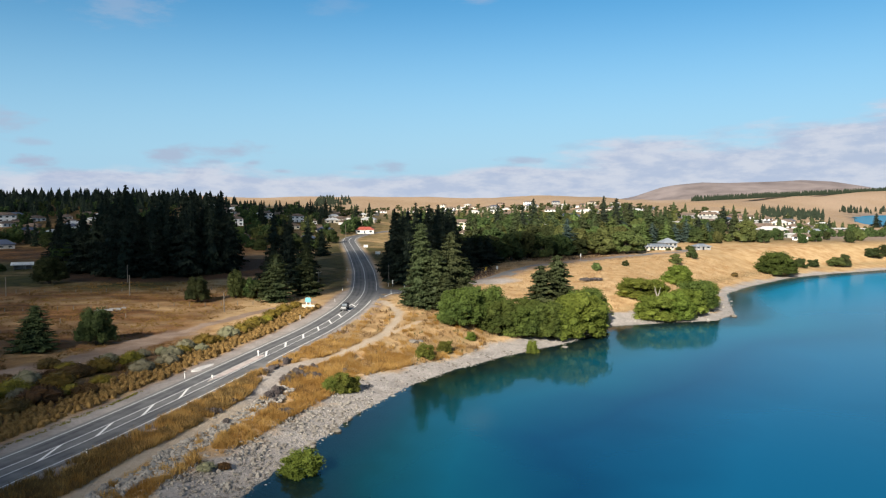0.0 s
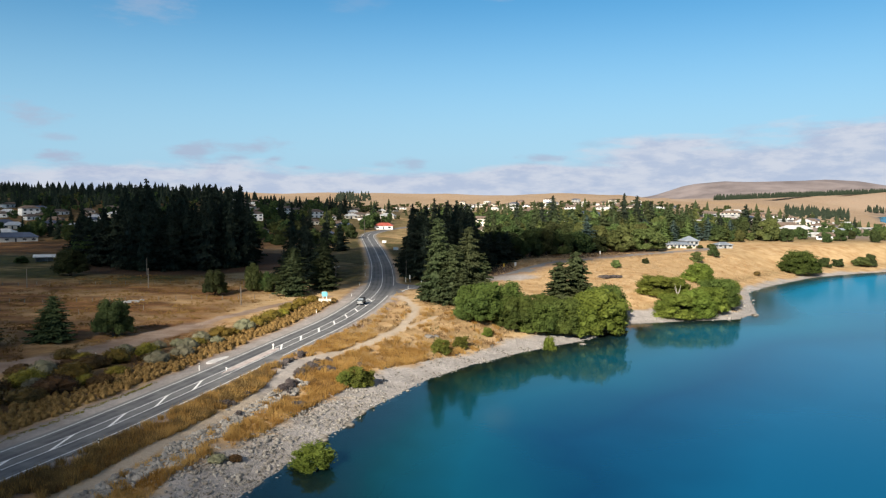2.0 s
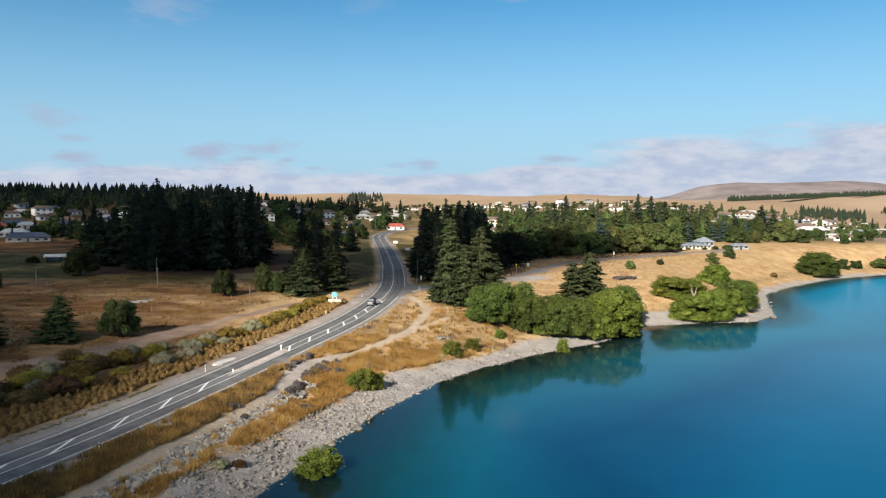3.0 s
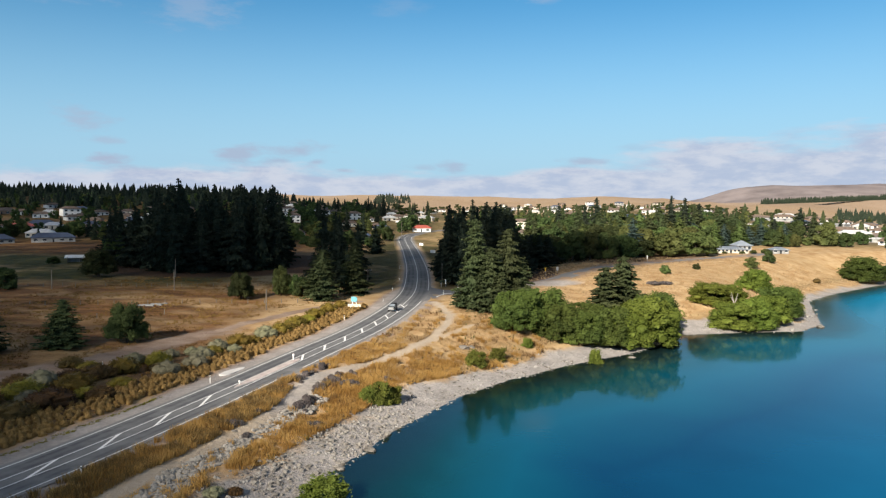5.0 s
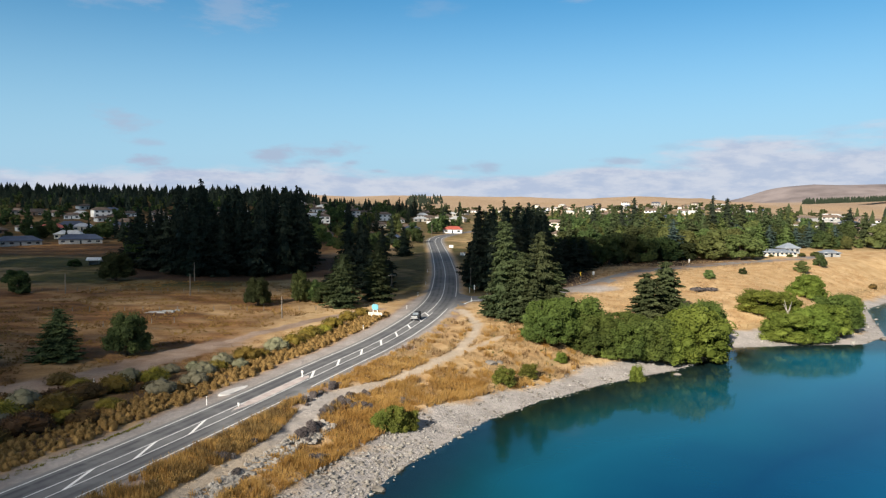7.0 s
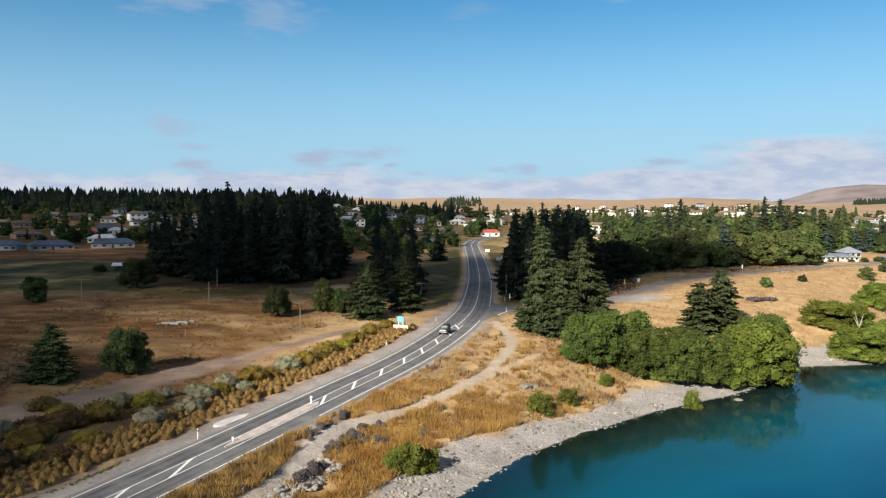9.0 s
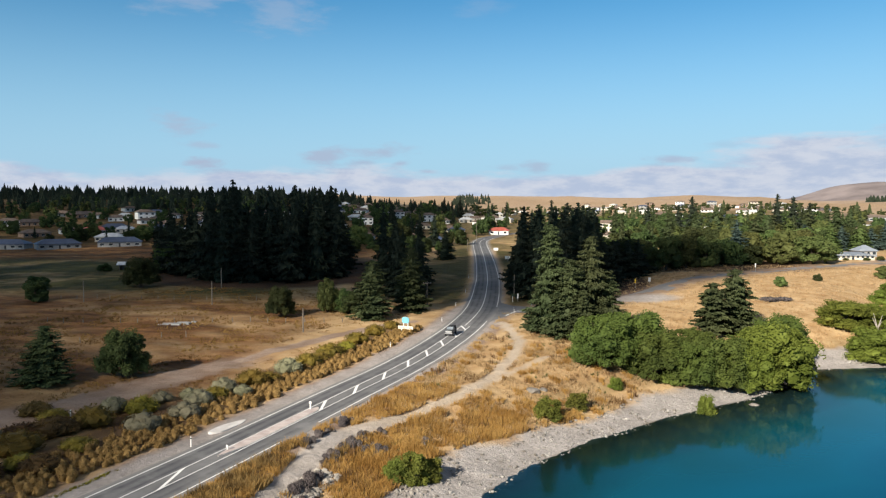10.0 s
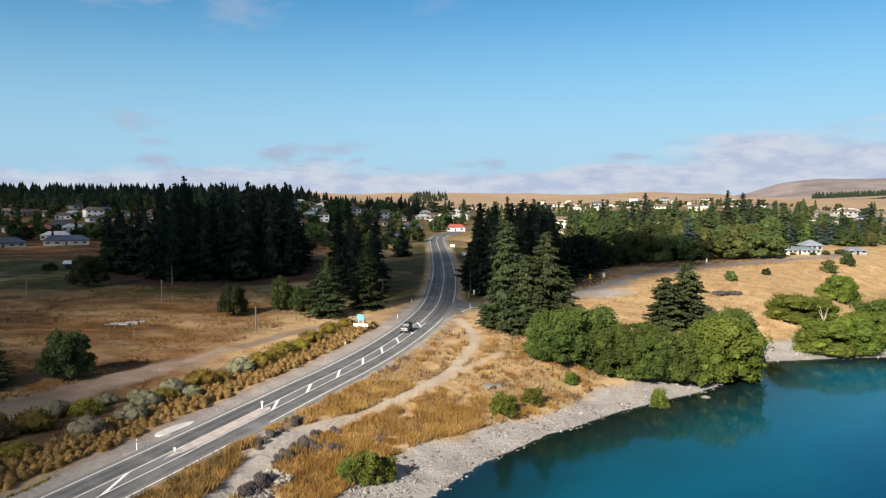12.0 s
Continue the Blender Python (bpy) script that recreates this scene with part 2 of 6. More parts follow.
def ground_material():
    m, nt, b = material("dry grassland")
    co = nt.nodes.new("ShaderNodeTexCoord").outputs["Object"]
    big, mid, fine = noise_tex(nt, 0.03, 6, 0.6, co), noise_tex(nt, 0.22, 6, 0.6, co), noise_tex(nt, 1.7, 6, 0.7, co)
    gold = mixed(nt, ramp_fac(nt, mid), (0.304, 0.182, 0.082), (0.470, 0.330, 0.180))
    gold = mixed(nt, math_node(nt, "MULTIPLY", ramp_fac(nt, big, 0.4, 0.7), 0.5), gold, (0.362, 0.260, 0.138))
    gold = mixed(nt, ramp_fac(nt, fine, 0.6, 0.95), gold, (0.136, 0.073, 0.028))
    green = mixed(nt, ramp_fac(nt, mid), (0.030, 0.034, 0.012), (0.072, 0.070, 0.022))
    green = mixed(nt, ramp_fac(nt, fine, 0.5, 0.75), green, (0.08, 0.046, 0.022))
    col = mixed(nt, math_node(nt, "MULTIPLY", attribute(nt, "green"), ramp_fac(nt, big, 0.25, 0.5), True), gold, green)
    streak = nt.nodes.new("ShaderNodeMapping")
    streak.inputs["Scale"].default_value = (0.4, 1.0, 1.0)
    nt.links.new(co, streak.inputs[0])
    rust = ramp(nt, noise_tex(nt, 0.16, 7, 0.68, streak.outputs[0]), ((0.34, (0.044, 0.021, 0.01)), (0.47, (0.12, 0.052, 0.02)), (0.58, (0.208, 0.104, 0.038)), (0.7, (0.32, 0.193, 0.08))))
    rust = mixed(nt, ramp_fac(nt, fine, 0.5, 0.75), rust, (0.06, 0.028, 0.013))
    col = mixed(nt, attribute(nt, "rust"), col, rust)
    floor_litter = mixed(nt, fine, (0.04, 0.025, 0.016), (0.088, 0.05, 0.028))
    col = mixed(nt, attribute(nt, "litter"), col, floor_litter)
    dirt = mixed(nt, ramp_fac(nt, mid), (0.208, 0.142, 0.104), (0.304, 0.227, 0.176))
    dirt = mixed(nt, ramp_fac(nt, fine, 0.5, 0.8), dirt, (0.192, 0.139, 0.104))
    col = mixed(nt, math_node(nt, "MULTIPLY", attribute(nt, "dirt"), math_node(nt, "ADD", ramp_fac(nt, fine, 0.2, 0.45), 0.45), True), col, dirt)
    col = mixed(nt, attribute(nt, "path"), col, mixed(nt, ramp_fac(nt, fine), (0.43, 0.355, 0.275), (0.35, 0.285, 0.215)))
    gravel = mixed(nt, ramp_fac(nt, mid), (0.288, 0.262, 0.244), (0.4, 0.366, 0.344))
    cell = node(nt, "ShaderNodeTexVoronoi", Scale=2.6)
    nt.links.new(co, cell.inputs["Vector"])
    gravel = mixed(nt, math_node(nt, "MULTIPLY", cell.outputs["Color"], 0.45), gravel, (0.152, 0.139, 0.132))
    col = mixed(nt, attribute(nt, "gravel"), col, gravel)
    col = mixed(nt, attribute(nt, "bed"), col, mixed(nt, mid, (0.08, 0.065, 0.044), (0.136, 0.115, 0.088)))
    # grey-mauve haze of the far hills put into the colour; also pale bare ground
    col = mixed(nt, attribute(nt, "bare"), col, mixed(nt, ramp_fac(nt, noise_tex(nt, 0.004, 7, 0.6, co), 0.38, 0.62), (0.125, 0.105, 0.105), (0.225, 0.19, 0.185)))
    nt.links.new(col, b.inputs["Base Color"])
    b.inputs["Roughness"].default_value, b.inputs["Specular IOR Level"].default_value = 0.95, 0.1
    bump(nt, b, math_node(nt, "ADD", fine, math_node(nt, "MULTIPLY", mid, 2.0)), 0.7, 0.4)
    return m


def water_material():
    m, nt, b = material("lake water")
    nt.nodes.remove(b)
    co = nt.nodes.new("ShaderNodeTexCoord").outputs["Object"]
    patch = noise_tex(nt, 0.014, 4, 0.5, co)
    depth = math_node(nt, "ADD", attribute(nt, "depth"), math_node(nt, "MULTIPLY", math_node(nt, "SUBTRACT", patch, 0.5), 0.9))
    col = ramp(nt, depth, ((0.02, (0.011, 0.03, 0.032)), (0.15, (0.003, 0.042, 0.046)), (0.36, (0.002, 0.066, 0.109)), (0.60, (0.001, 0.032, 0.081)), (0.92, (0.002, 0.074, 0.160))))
    # sky blue mirrored by far water, painted into its body colour
    col = mixed(nt, math_node(nt, "MULTIPLY", attribute(nt, "ripple_sheen"), ramp_fac(nt, attribute(nt, "depth"), 0.0, 0.25)), col, (0.007, 0.176, 0.323))
    body = nt.nodes.new("ShaderNodeBsdfDiffuse")
    nt.links.new(col, body.inputs["Color"])
    clear = nt.nodes.new("ShaderNodeBsdfTransparent")
    clear.inputs[0].default_value = (0.55, 0.75, 0.72, 1)
    under = nt.nodes.new("ShaderNodeMixShader")
    nt.links.new(ramp_fac(nt, attribute(nt, "depth"), -0.03, 0.2), under.inputs[0])
    nt.links.new(clear.outputs[0], under.inputs[1]); nt.links.new(body.outputs[0], under.inputs[2])
    gloss = nt.nodes.new("ShaderNodeBsdfGlossy")
    stretch = nt.nodes.new("ShaderNodeMapping")
    stretch.inputs["Scale"].default_value = (0.5, 1.0, 1.0)
    nt.links.new(co, stretch.inputs[0])
    bm = node(nt, "ShaderNodeBump", Strength=0.06, Distance=0.1)
    nt.links.new(noise_tex(nt, 1.1, 3, 0.5, stretch.outputs[0]), bm.inputs["Height"])
    nt.links.new(bm.outputs[0], gloss.inputs["Normal"])
    fres = node(nt, "ShaderNodeFresnel", IOR=1.33)
    nt.links.new(bm.outputs[0], fres.inputs["Normal"])
    # wind ripples blur the far water and lower what it mirrors
    ripple_sheen = attribute(nt, "ripple_sheen")
    nt.links.new(math_node(nt, "ADD", math_node(nt, "MULTIPLY", ripple_sheen, 0.09), 0.05), gloss.inputs["Roughness"])
    top = nt.nodes.new("ShaderNodeMixShader")
    nt.links.new(math_node(nt, "MULTIPLY", fres.outputs[0], math_node(nt, "SUBTRACT", 0.95, math_node(nt, "MULTIPLY", ripple_sheen, 0.62))), top.inputs[0])
    nt.links.new(under.outputs[0], top.inputs[1]); nt.links.new(gloss.outputs[0], top.inputs[2])
    nt.links.new(top.outputs[0], nt.nodes["Material Output"].inputs[0])
    return m


def asphalt_material():
    m, nt, b = material("chip seal")
    co = nt.nodes.new("ShaderNodeTexCoord").outputs["Object"]
    mid, fine = noise_tex(nt, 0.35, 5, 0.6, co), noise_tex(nt, 6.0, 4, 0.7, co)
    col = mixed(nt, ramp_fac(nt, mid), (0.146, 0.143, 0.142), (0.2, 0.196, 0.194))
    tar = math_node(nt, "MULTIPLY", attribute(nt, "wheel"), ramp_fac(nt, noise_tex(nt, 0.22, 6, 0.65, co), 0.32, 0.56), True)
    col = mixed(nt, tar, col, (0.055, 0.055, 0.061))
    col = mixed(nt, attribute(nt, "edge"), col, (0.231, 0.216, 0.201))
    col = mixed(nt, math_node(nt, "MULTIPLY", fine, 0.3), col, (0.054, 0.054, 0.055))
    nt.links.new(col, b.inputs["Base Color"])
    b.inputs["Roughness"].default_value, b.inputs["Specular IOR Level"].default_value = 0.85, 0.25
    bump(nt, b, fine, 0.3, 0.02)
    return m


def worn_paint():
    m, nt, b = material("worn white road paint")
    worn = ramp_fac(nt, noise_tex(nt, 2.2, 6, 0.7), 0.58, 0.72)
    nt.links.new(mixed(nt, worn, (0.72, 0.71, 0.69), (0.30, 0.295, 0.29)), b.inputs["Base Color"])
    b.inputs["Roughness"].default_value = 0.7
    return m


GRASSLAND, WATER, ASPHALT, PAINT = ground_material(), water_material(), asphalt_material(), worn_paint()
BARK = surface("bark", (0.056, 0.04, 0.028), (0.128, 0.096, 0.072), 2.0, 0.9, 0.6)
PALE_BARK = surface("bleached dead wood", (0.24, 0.216, 0.184), (0.36, 0.336, 0.296), 2.0, 0.9, 0.5)
FIR = foliage("fir needles", (0.031, 0.045, 0.018), (0.086, 0.104, 0.041), 0.02, 0.35)
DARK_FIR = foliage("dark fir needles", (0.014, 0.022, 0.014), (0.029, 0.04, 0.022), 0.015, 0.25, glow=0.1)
BLUE_FIR = foliage("blue spruce needles", (0.043, 0.071, 0.059), (0.081, 0.116, 0.101), 0.015, 0.3)
DARK_WILLOW = foliage("deep green willow leaves", (0.048, 0.073, 0.016), (0.134, 0.172, 0.036), 0.01, 0.25, 0.5, 0.35)
WILLOW = foliage("willow leaves", (0.082, 0.112, 0.017), (0.208, 0.248, 0.044), 0.02, 0.3, 0.5, 0.35)
OSIER = foliage("olive willow leaves", (0.074, 0.086, 0.015), (0.185, 0.195, 0.036), 0.02, 0.3, 0.5, 0.3)
DARK_LEAF = foliage("dark broad leaves", (0.026, 0.040, 0.013), (0.078, 0.099, 0.030), 0.03, 0.6)
LIGHT_LEAF = foliage("pale green leaves", (0.056, 0.075, 0.021), (0.150, 0.174, 0.054), 0.035, 0.6)
SAGE = foliage("grey sage leaves", (0.125, 0.12, 0.072), (0.215, 0.2, 0.125), 0.02, 0.3, 1.5, 0.1)
BROOM = foliage("olive broom leaves", (0.080, 0.068, 0.010), (0.215, 0.165, 0.024), 0.03, 0.4, 1.2, 0.15)
RUSTY = foliage("rusty brown scrub", (0.038, 0.025, 0.009), (0.125, 0.072, 0.021), 0.02, 0.5, 1.2, 0.1)
LAVENDER = foliage("grey purple scrub", (0.082, 0.070, 0.069), (0.19, 0.162, 0.155), 0.02, 0.4, 1.5, 0.1)
TUSSOCK = foliage("golden tussock", (0.215, 0.135, 0.044), (0.42, 0.275, 0.10), 0.015, 0.2, 1.0, 0.35)
DRY_GRASS = foliage("dry orange grass", (0.296, 0.15, 0.041), (0.503, 0.308, 0.109), 0.012, 0.2, 0.25, 0.4)
BROWN_GRASS = foliage("brown weathered grass", (0.105, 0.062, 0.026), (0.24, 0.145, 0.058), 0.015, 0.3, 0.5, 0.2)
STRAW = foliage("pale straw grass", (0.34, 0.227, 0.112), (0.533, 0.389, 0.221), 0.012, 0.2, 0.25, 0.4)
FIELD_GRASS = foliage("short rusty grass", (0.111, 0.052, 0.018), (0.252, 0.136, 0.046), 0.015, 0.2, 0.12, 0.25)
STONE = surface("lake stone", (0.2, 0.188, 0.172), (0.36, 0.344, 0.316), 0.9, 0.9, 0.4)
RUBBLE = surface("dusty rubble stone", (0.168, 0.152, 0.132), (0.312, 0.288, 0.256), 0.9, 0.9, 0.4)
DARK_STONE = surface("brown-grey lake stone", (0.104, 0.092, 0.08), (0.216, 0.196, 0.172), 0.9, 0.9, 0.4)
WHITE = surface("white painted boards", (0.66, 0.65, 0.62), (0.80, 0.79, 0.76), 0.5, 0.6, 0.05, spread=0.15)
CREAM = surface("cream plaster", (0.50, 0.45, 0.36), (0.66, 0.60, 0.50), 0.5, 0.8, 0.1)
BROWN_WALL = surface("brown brick wall", (0.20, 0.13, 0.09), (0.30, 0.21, 0.15), 0.8, 0.85, 0.2)
GREY_WALL = surface("grey weatherboard", (0.22, 0.22, 0.22), (0.34, 0.34, 0.33), 0.5, 0.8, 0.1)
ROOF_BLUE = surface("blue-grey steel roof", (0.17, 0.195, 0.23), (0.24, 0.265, 0.30), 0.4, 0.5, 0.05, spec=0.5)
ROOF_NAVY = surface("dark navy steel roof", (0.03, 0.045, 0.085), (0.06, 0.08, 0.13), 0.4, 0.5, 0.05, spec=0.5)
ROOF_GREY = surface("pale grey steel roof", (0.42, 0.42, 0.42), (0.58, 0.58, 0.57), 0.4, 0.5, 0.05, spec=0.5)
ROOF_RED = surface("faded red steel roof", (0.34, 0.07, 0.05), (0.46, 0.13, 0.09), 0.4, 0.6, 0.05)
ROOF_BROWN = surface("brown tile roof", (0.10, 0.075, 0.06), (0.18, 0.13, 0.10), 0.5, 0.8, 0.2)
GLASS = surface("dark window glass", (0.02, 0.025, 0.03), (0.04, 0.05, 0.06), 0.5, 0.08, 0.0, spec=0.6)
POLE_WOOD = surface("weathered pole wood", (0.128, 0.108, 0.088), (0.224, 0.196, 0.16), 1.5, 0.9, 0.3)
SIGN_BLUE = surface("turquoise sign paint", (0.10, 0.30, 0.37), (0.15, 0.38, 0.45), 1.5, 0.5, 0.05)
SIGN_YELLOW = surface("yellow sign paint", (0.62, 0.40, 0.03), (0.75, 0.50, 0.06), 1.5, 0.5, 0.05)
METAL = surface("galvanised steel", (0.38, 0.38, 0.38), (0.52, 0.52, 0.52), 2.0, 0.4, 0.05, metal=0.8)
CONCRETE = surface("pinkish pale concrete", (0.42, 0.345, 0.32), (0.60, 0.52, 0.485), 0.8, 0.9, 0.2)
PALE_PAD = surface("whitewashed concrete", (0.47, 0.44, 0.42), (0.63, 0.60, 0.57), 0.8, 0.9, 0.2)
CAR_PAINT = surface("dark grey-green car paint", (0.022, 0.026, 0.028), (0.034, 0.038, 0.04), 2.0, 0.3, 0.0, spec=0.6)
CANVAS = surface("black canvas hood", (0.012, 0.012, 0.014), (0.022, 0.022, 0.024), 3.0, 0.9, 0.2)
RUBBER = surface("black tyre rubber", (0.012, 0.012, 0.012), (0.022, 0.022, 0.022), 3.0, 0.9, 0.3)
WINDSCREEN = surface("windscreen glass", (0.10, 0.12, 0.14), (0.16, 0.18, 0.20), 2.0, 0.05, 0.0, spec=0.8)
LAMP = surface("headlight lens", (0.6, 0.6, 0.58), (0.75, 0.75, 0.72), 2.0, 0.1, 0.0, spec=0.8)

# ---- meshes ----


def mesh_of(name, verts, faces, mats, smooth=False):
    me = bpy.data.meshes.new(name)
    me.from_pydata([tuple(v) for v in verts], [], [tuple(q) for q in faces])
    for m in mats if isinstance(mats, (list, tuple)) else [mats]:
        me.materials.append(m)
    if smooth:
        me.polygons.foreach_set("use_smooth", np.ones(len(me.polygons), bool))
    me.update()
    return me


def part(name, shape, mat, parent=None, label=""):
    """One mesh object, from a bmesh or a mesh, under a thing or a part."""
    if isinstance(shape, bmesh.types.BMesh):
        me = bpy.data.meshes.new(name)
        shape.to_mesh(me)
        shape.free()
        me.materials.append(mat)
    else:
        me = shape
    ob = new(name, me)
    if parent is not None:
        ob.parent = parent
    return tagged(ob, label)


def thing(name, label, category, group=""):
    return tagged(new(name), label, category, group)


def box(bm, x0, y0, z0, x1, y1, z1):
    m = Matrix.Translation(((x0 + x1) / 2, (y0 + y1) / 2, (z0 + z1) / 2)) @ Matrix.Diagonal((x1 - x0, y1 - y0, z1 - z0, 1))
    bmesh.ops.create_cube(bm, size=1, matrix=m)


def boxes(*some, bevel=0.0):
    bm = bmesh.new()
    for b in some:
        box(bm, *b)
    if bevel:
        bmesh.ops.bevel(bm, geom=bm.edges[:], offset=bevel, segments=2, affect="EDGES")
    return bm


def rod(bm, a, b, r0, r1, sides=7):
    a, b = Vector(a), Vector(b)
    m = Matrix.Translation((a + b) / 2) @ (b - a).to_track_quat("Z", "Y").to_matrix().to_4x4()
    bmesh.ops.create_cone(bm, cap_ends=True, segments=sides, radius1=r0, radius2=r1, depth=(b - a).length, matrix=m)


def rods(*some, sides=7):
    bm = bmesh.new()
    for a, b, r0, r1 in some:
        rod(bm, a, b, r0, r1, sides)
    return bm


# ---- the lie of the land ----
SHORE = [(-420, -600), (-150, -160), (-70, -10), (-36, 48), (-22, 81), (-17.8, 98), (-12.7, 116), (-5.1, 135),
         (2.5, 147), (14, 161), (27.5, 174), (38, 187), (45, 201), (60, 206), (76, 210), (86, 222), (95, 250),
         (104, 277), (122, 301), (156, 339), (188, 361), (225, 381), (300, 402), (420, 455), (515, 800), (760, 1400),
         (1500, 2790), (1650, 3000), (1900, 3110), (5200, 3500)]
ROAD = [(-92, -60), (-73, 0), (-51.5, 72), (-44.8, 94), (-38.7, 119.5), (-32.3, 150), (-29.1, 165), (-26.6, 181),
        (-24.6, 204), (-24.3, 229), (-26, 252), (-28.5, 275), (-31.5, 300), (-37, 338), (-45, 390), (-54.5, 448), (-60, 485), (-61, 515), (-54, 550), (-40, 580)]


def catmull(pts, step):
    """A smooth line through the points, in steps of about that length."""
    p = [np.array(q, float) for q in pts]
    p = [2 * p[0] - p[1]] + p + [2 * p[-1] - p[-2]]
    out = []
    for a, b, c, d in zip(p, p[1:], p[2:], p[3:]):
        n = max(2, int(np.linalg.norm(c - b) / step))
        for k in range(n):
            t = k / n
            out.append(0.5 * (2 * b + (c - a) * t + (2 * a - 5 * b + 4 * c - d) * t * t + (3 * b - a - 3 * c + d) * t**3))
    out.append(p[-2])
    return np.array(out)


def line_distance(x, y, line):
    """The distance to a polyline, its side (positive on its left) and the index of the nearest piece."""
    x, y = np.asarray(x, float), np.asarray(y, float)
    best, side, where = np.full(x.shape, 1e12), np.zeros(x.shape), np.zeros(x.shape, int)
    for n, (a, b) in enumerate(zip(line[:-1], line[1:])):
        d = b - a
        t = np.clip(((x - a[0]) * d[0] + (y - a[1]) * d[1]) / (d @ d), 0, 1)
        ex, ey = x - a[0] - t * d[0], y - a[1] - t * d[1]
        far = ex * ex + ey * ey
        s = d[0] * (y - a[1]) - d[1] * (x - a[0])
        near = far < best
        best, side, where = np.where(near, far, best), np.where(near, np.sign(s), side), np.where(near, n, where)
    return np.sqrt(best), side, where


SHORE_LINE = np.array(SHORE, float)
ROAD_LINE = catmull(ROAD, 6)


def smooth(a, b, v):
    t = np.clip((np.asarray(v, float) - a) / (b - a), 0, 1)
    return t * t * (3 - 2 * t)


def upland(x, y):
    """The height of the land away from the shore."""
    x, y = np.asarray(x, float), np.asarray(y, float)
    z = 2.9 + 0.022 * np.clip(y - 90, -40, 600) * (1 - 0.55 * smooth(200, 430, x))
    z = z + 1.5 * smooth(0, 45, x) * smooth(215, 285, y) * smooth(600, 450, y)
    z = z + 25 * smooth(430, 900, y - 0.35 * (x + 150)) * smooth(120, -330, x)          # the wooded rise behind the houses
    z = z + 14 * smooth(420, 900, y) * smooth(-100, 150, x) * smooth(420, 240, x)       # the town's slope
    z = z + np.interp(x, [-400, -203, -34, 164, 305, 418, 560], [17, 26, 36, 31, 40, 48, 30]) * smooth(900, 1900, y) * smooth(660, 310, x - 0.12 * y)                   # golden downs
    z = z + (50 + 0.042 * np.clip(x - 1010, 0, 1400)) * smooth(-430, -30, y - 3050 - 0.56 * (x - 1010)) * smooth(760, 980, x)  # the slope across the bay
    crest = np.interp(x, [1000, 1137, 1239, 1340, 1510, 1746, 2085, 2220, 2356, 2491, 2626, 3300], [0, 34, 66, 90, 98, 88, 80, 90, 64, 30, 8, 0])
    z = z + crest * np.exp(-((y - 4550) / 420) ** 2)                                       # the long bare hill
    return z


def ground(x, y):
    x, y = np.asarray(x, float), np.asarray(y, float)
    d, s, _ = line_distance(x, y, SHORE_LINE)
    d = d * s
    up = upland(x, y)
    bank = 1.3 * smooth(0, 9, d) + (up - 1.3) * smooth(6, 22 + 16 * smooth(205, 250, y), d)
    return np.where(d > 0, bank, np.maximum(-6.0, 0.16 * d))

TRAIL = [(-46, 52), (-38.8, 74.5), (-36.9, 80.9), (-35.0, 89.2), (-32.5, 98.8), (-30.1, 108.2), (-28.7, 116), (-28.2, 122), (-27.7, 130), (-23.5, 137.7), (-18.9, 146.7),
         (-14.9, 156.6), (-12.1, 169.2), (-10.9, 184.4), (-11.6, 193.6), (-14.6, 205), (-17, 213)]
SPUR = [(-14, 158), (-9.3, 168.5), (-5.2, 178.8)]
TRACK = [(-95, 90), (-80, 118), (-71, 130), (-67.6, 137), (-64.4, 147), (-60.6, 157.5), (-57.2, 167.5), (-53.2, 179.7), (-48.2, 192), (-43, 203), (-37, 210)]
SIDE_ROAD = [(-21, 228), (-12.4, 233), (-2, 241), (7.5, 251), (17.3, 264), (28, 285), (40, 303), (58, 320), (78, 338), (96, 352), (112, 364), (120, 376)]
TRAIL_LINE, SPUR_LINE, TRACK_LINE, SIDE_LINE = catmull(TRAIL, 3), catmull(SPUR, 3), catmull(TRACK, 3), catmull(SIDE_ROAD, 5)


def wobble(x, y, scale, seed=0.0):
    """A smooth value of about -1 to 1 that changes over the plan."""
    x, y = np.asarray(x) * scale + seed, np.asarray(y) * scale + 1.7 * seed
    return (np.sin(x * 1.3 + 1.1 * np.sin(y * 0.9)) + np.sin(y * 1.7 + 1.3 * np.sin(x * 1.1 + 2)) + 0.6 * np.sin(2.9 * x + 1.7 * y)) / 2.6


def spaced(*stretches):
    out = []
    for a, b, step in stretches:
        n = max(1, round((b - a) / step))
        out += [a + (b - a) * k / n for k in range(n)]
    return np.array(out + [stretches[-1][1]])


GX = spaced((-4800, -1200, 200), (-1200, -450, 40), (-450, -170, 8), (-170, -90, 3), (-90, 115, 1.1), (115, 250, 3), (250, 560, 8), (560, 1400, 40), (1400, 4800, 150))
GY = spaced((-900, -100, 100), (-100, 40, 8), (40, 75, 2.2), (75, 235, 1.1), (235, 420, 2.6), (420, 700, 7), (700, 1400, 25), (1400, 5600, 80))
NX, NY = len(GX), len(GY)
PX, PY = (a.ravel() for a in np.meshgrid(GX, GY))
SHORE_D, SHORE_S, _ = line_distance(PX, PY, SHORE_LINE)
SHORE_D = SHORE_D * SHORE_S + 0.7 * wobble(PX, PY, 0.35) * smooth(420, 300, PY)
ROAD_D, _, _ = line_distance(PX, PY, ROAD_LINE)
PZ = ground(PX, PY)
relief = 0.22 * wobble(PX, PY, 0.21, 3) + 0.10 * wobble(PX, PY, 0.9, 5) + 0.05 * wobble(PX, PY, 2.3, 9)
land = smooth(1, 9, SHORE_D) * smooth(5.0, 9.0, ROAD_D)
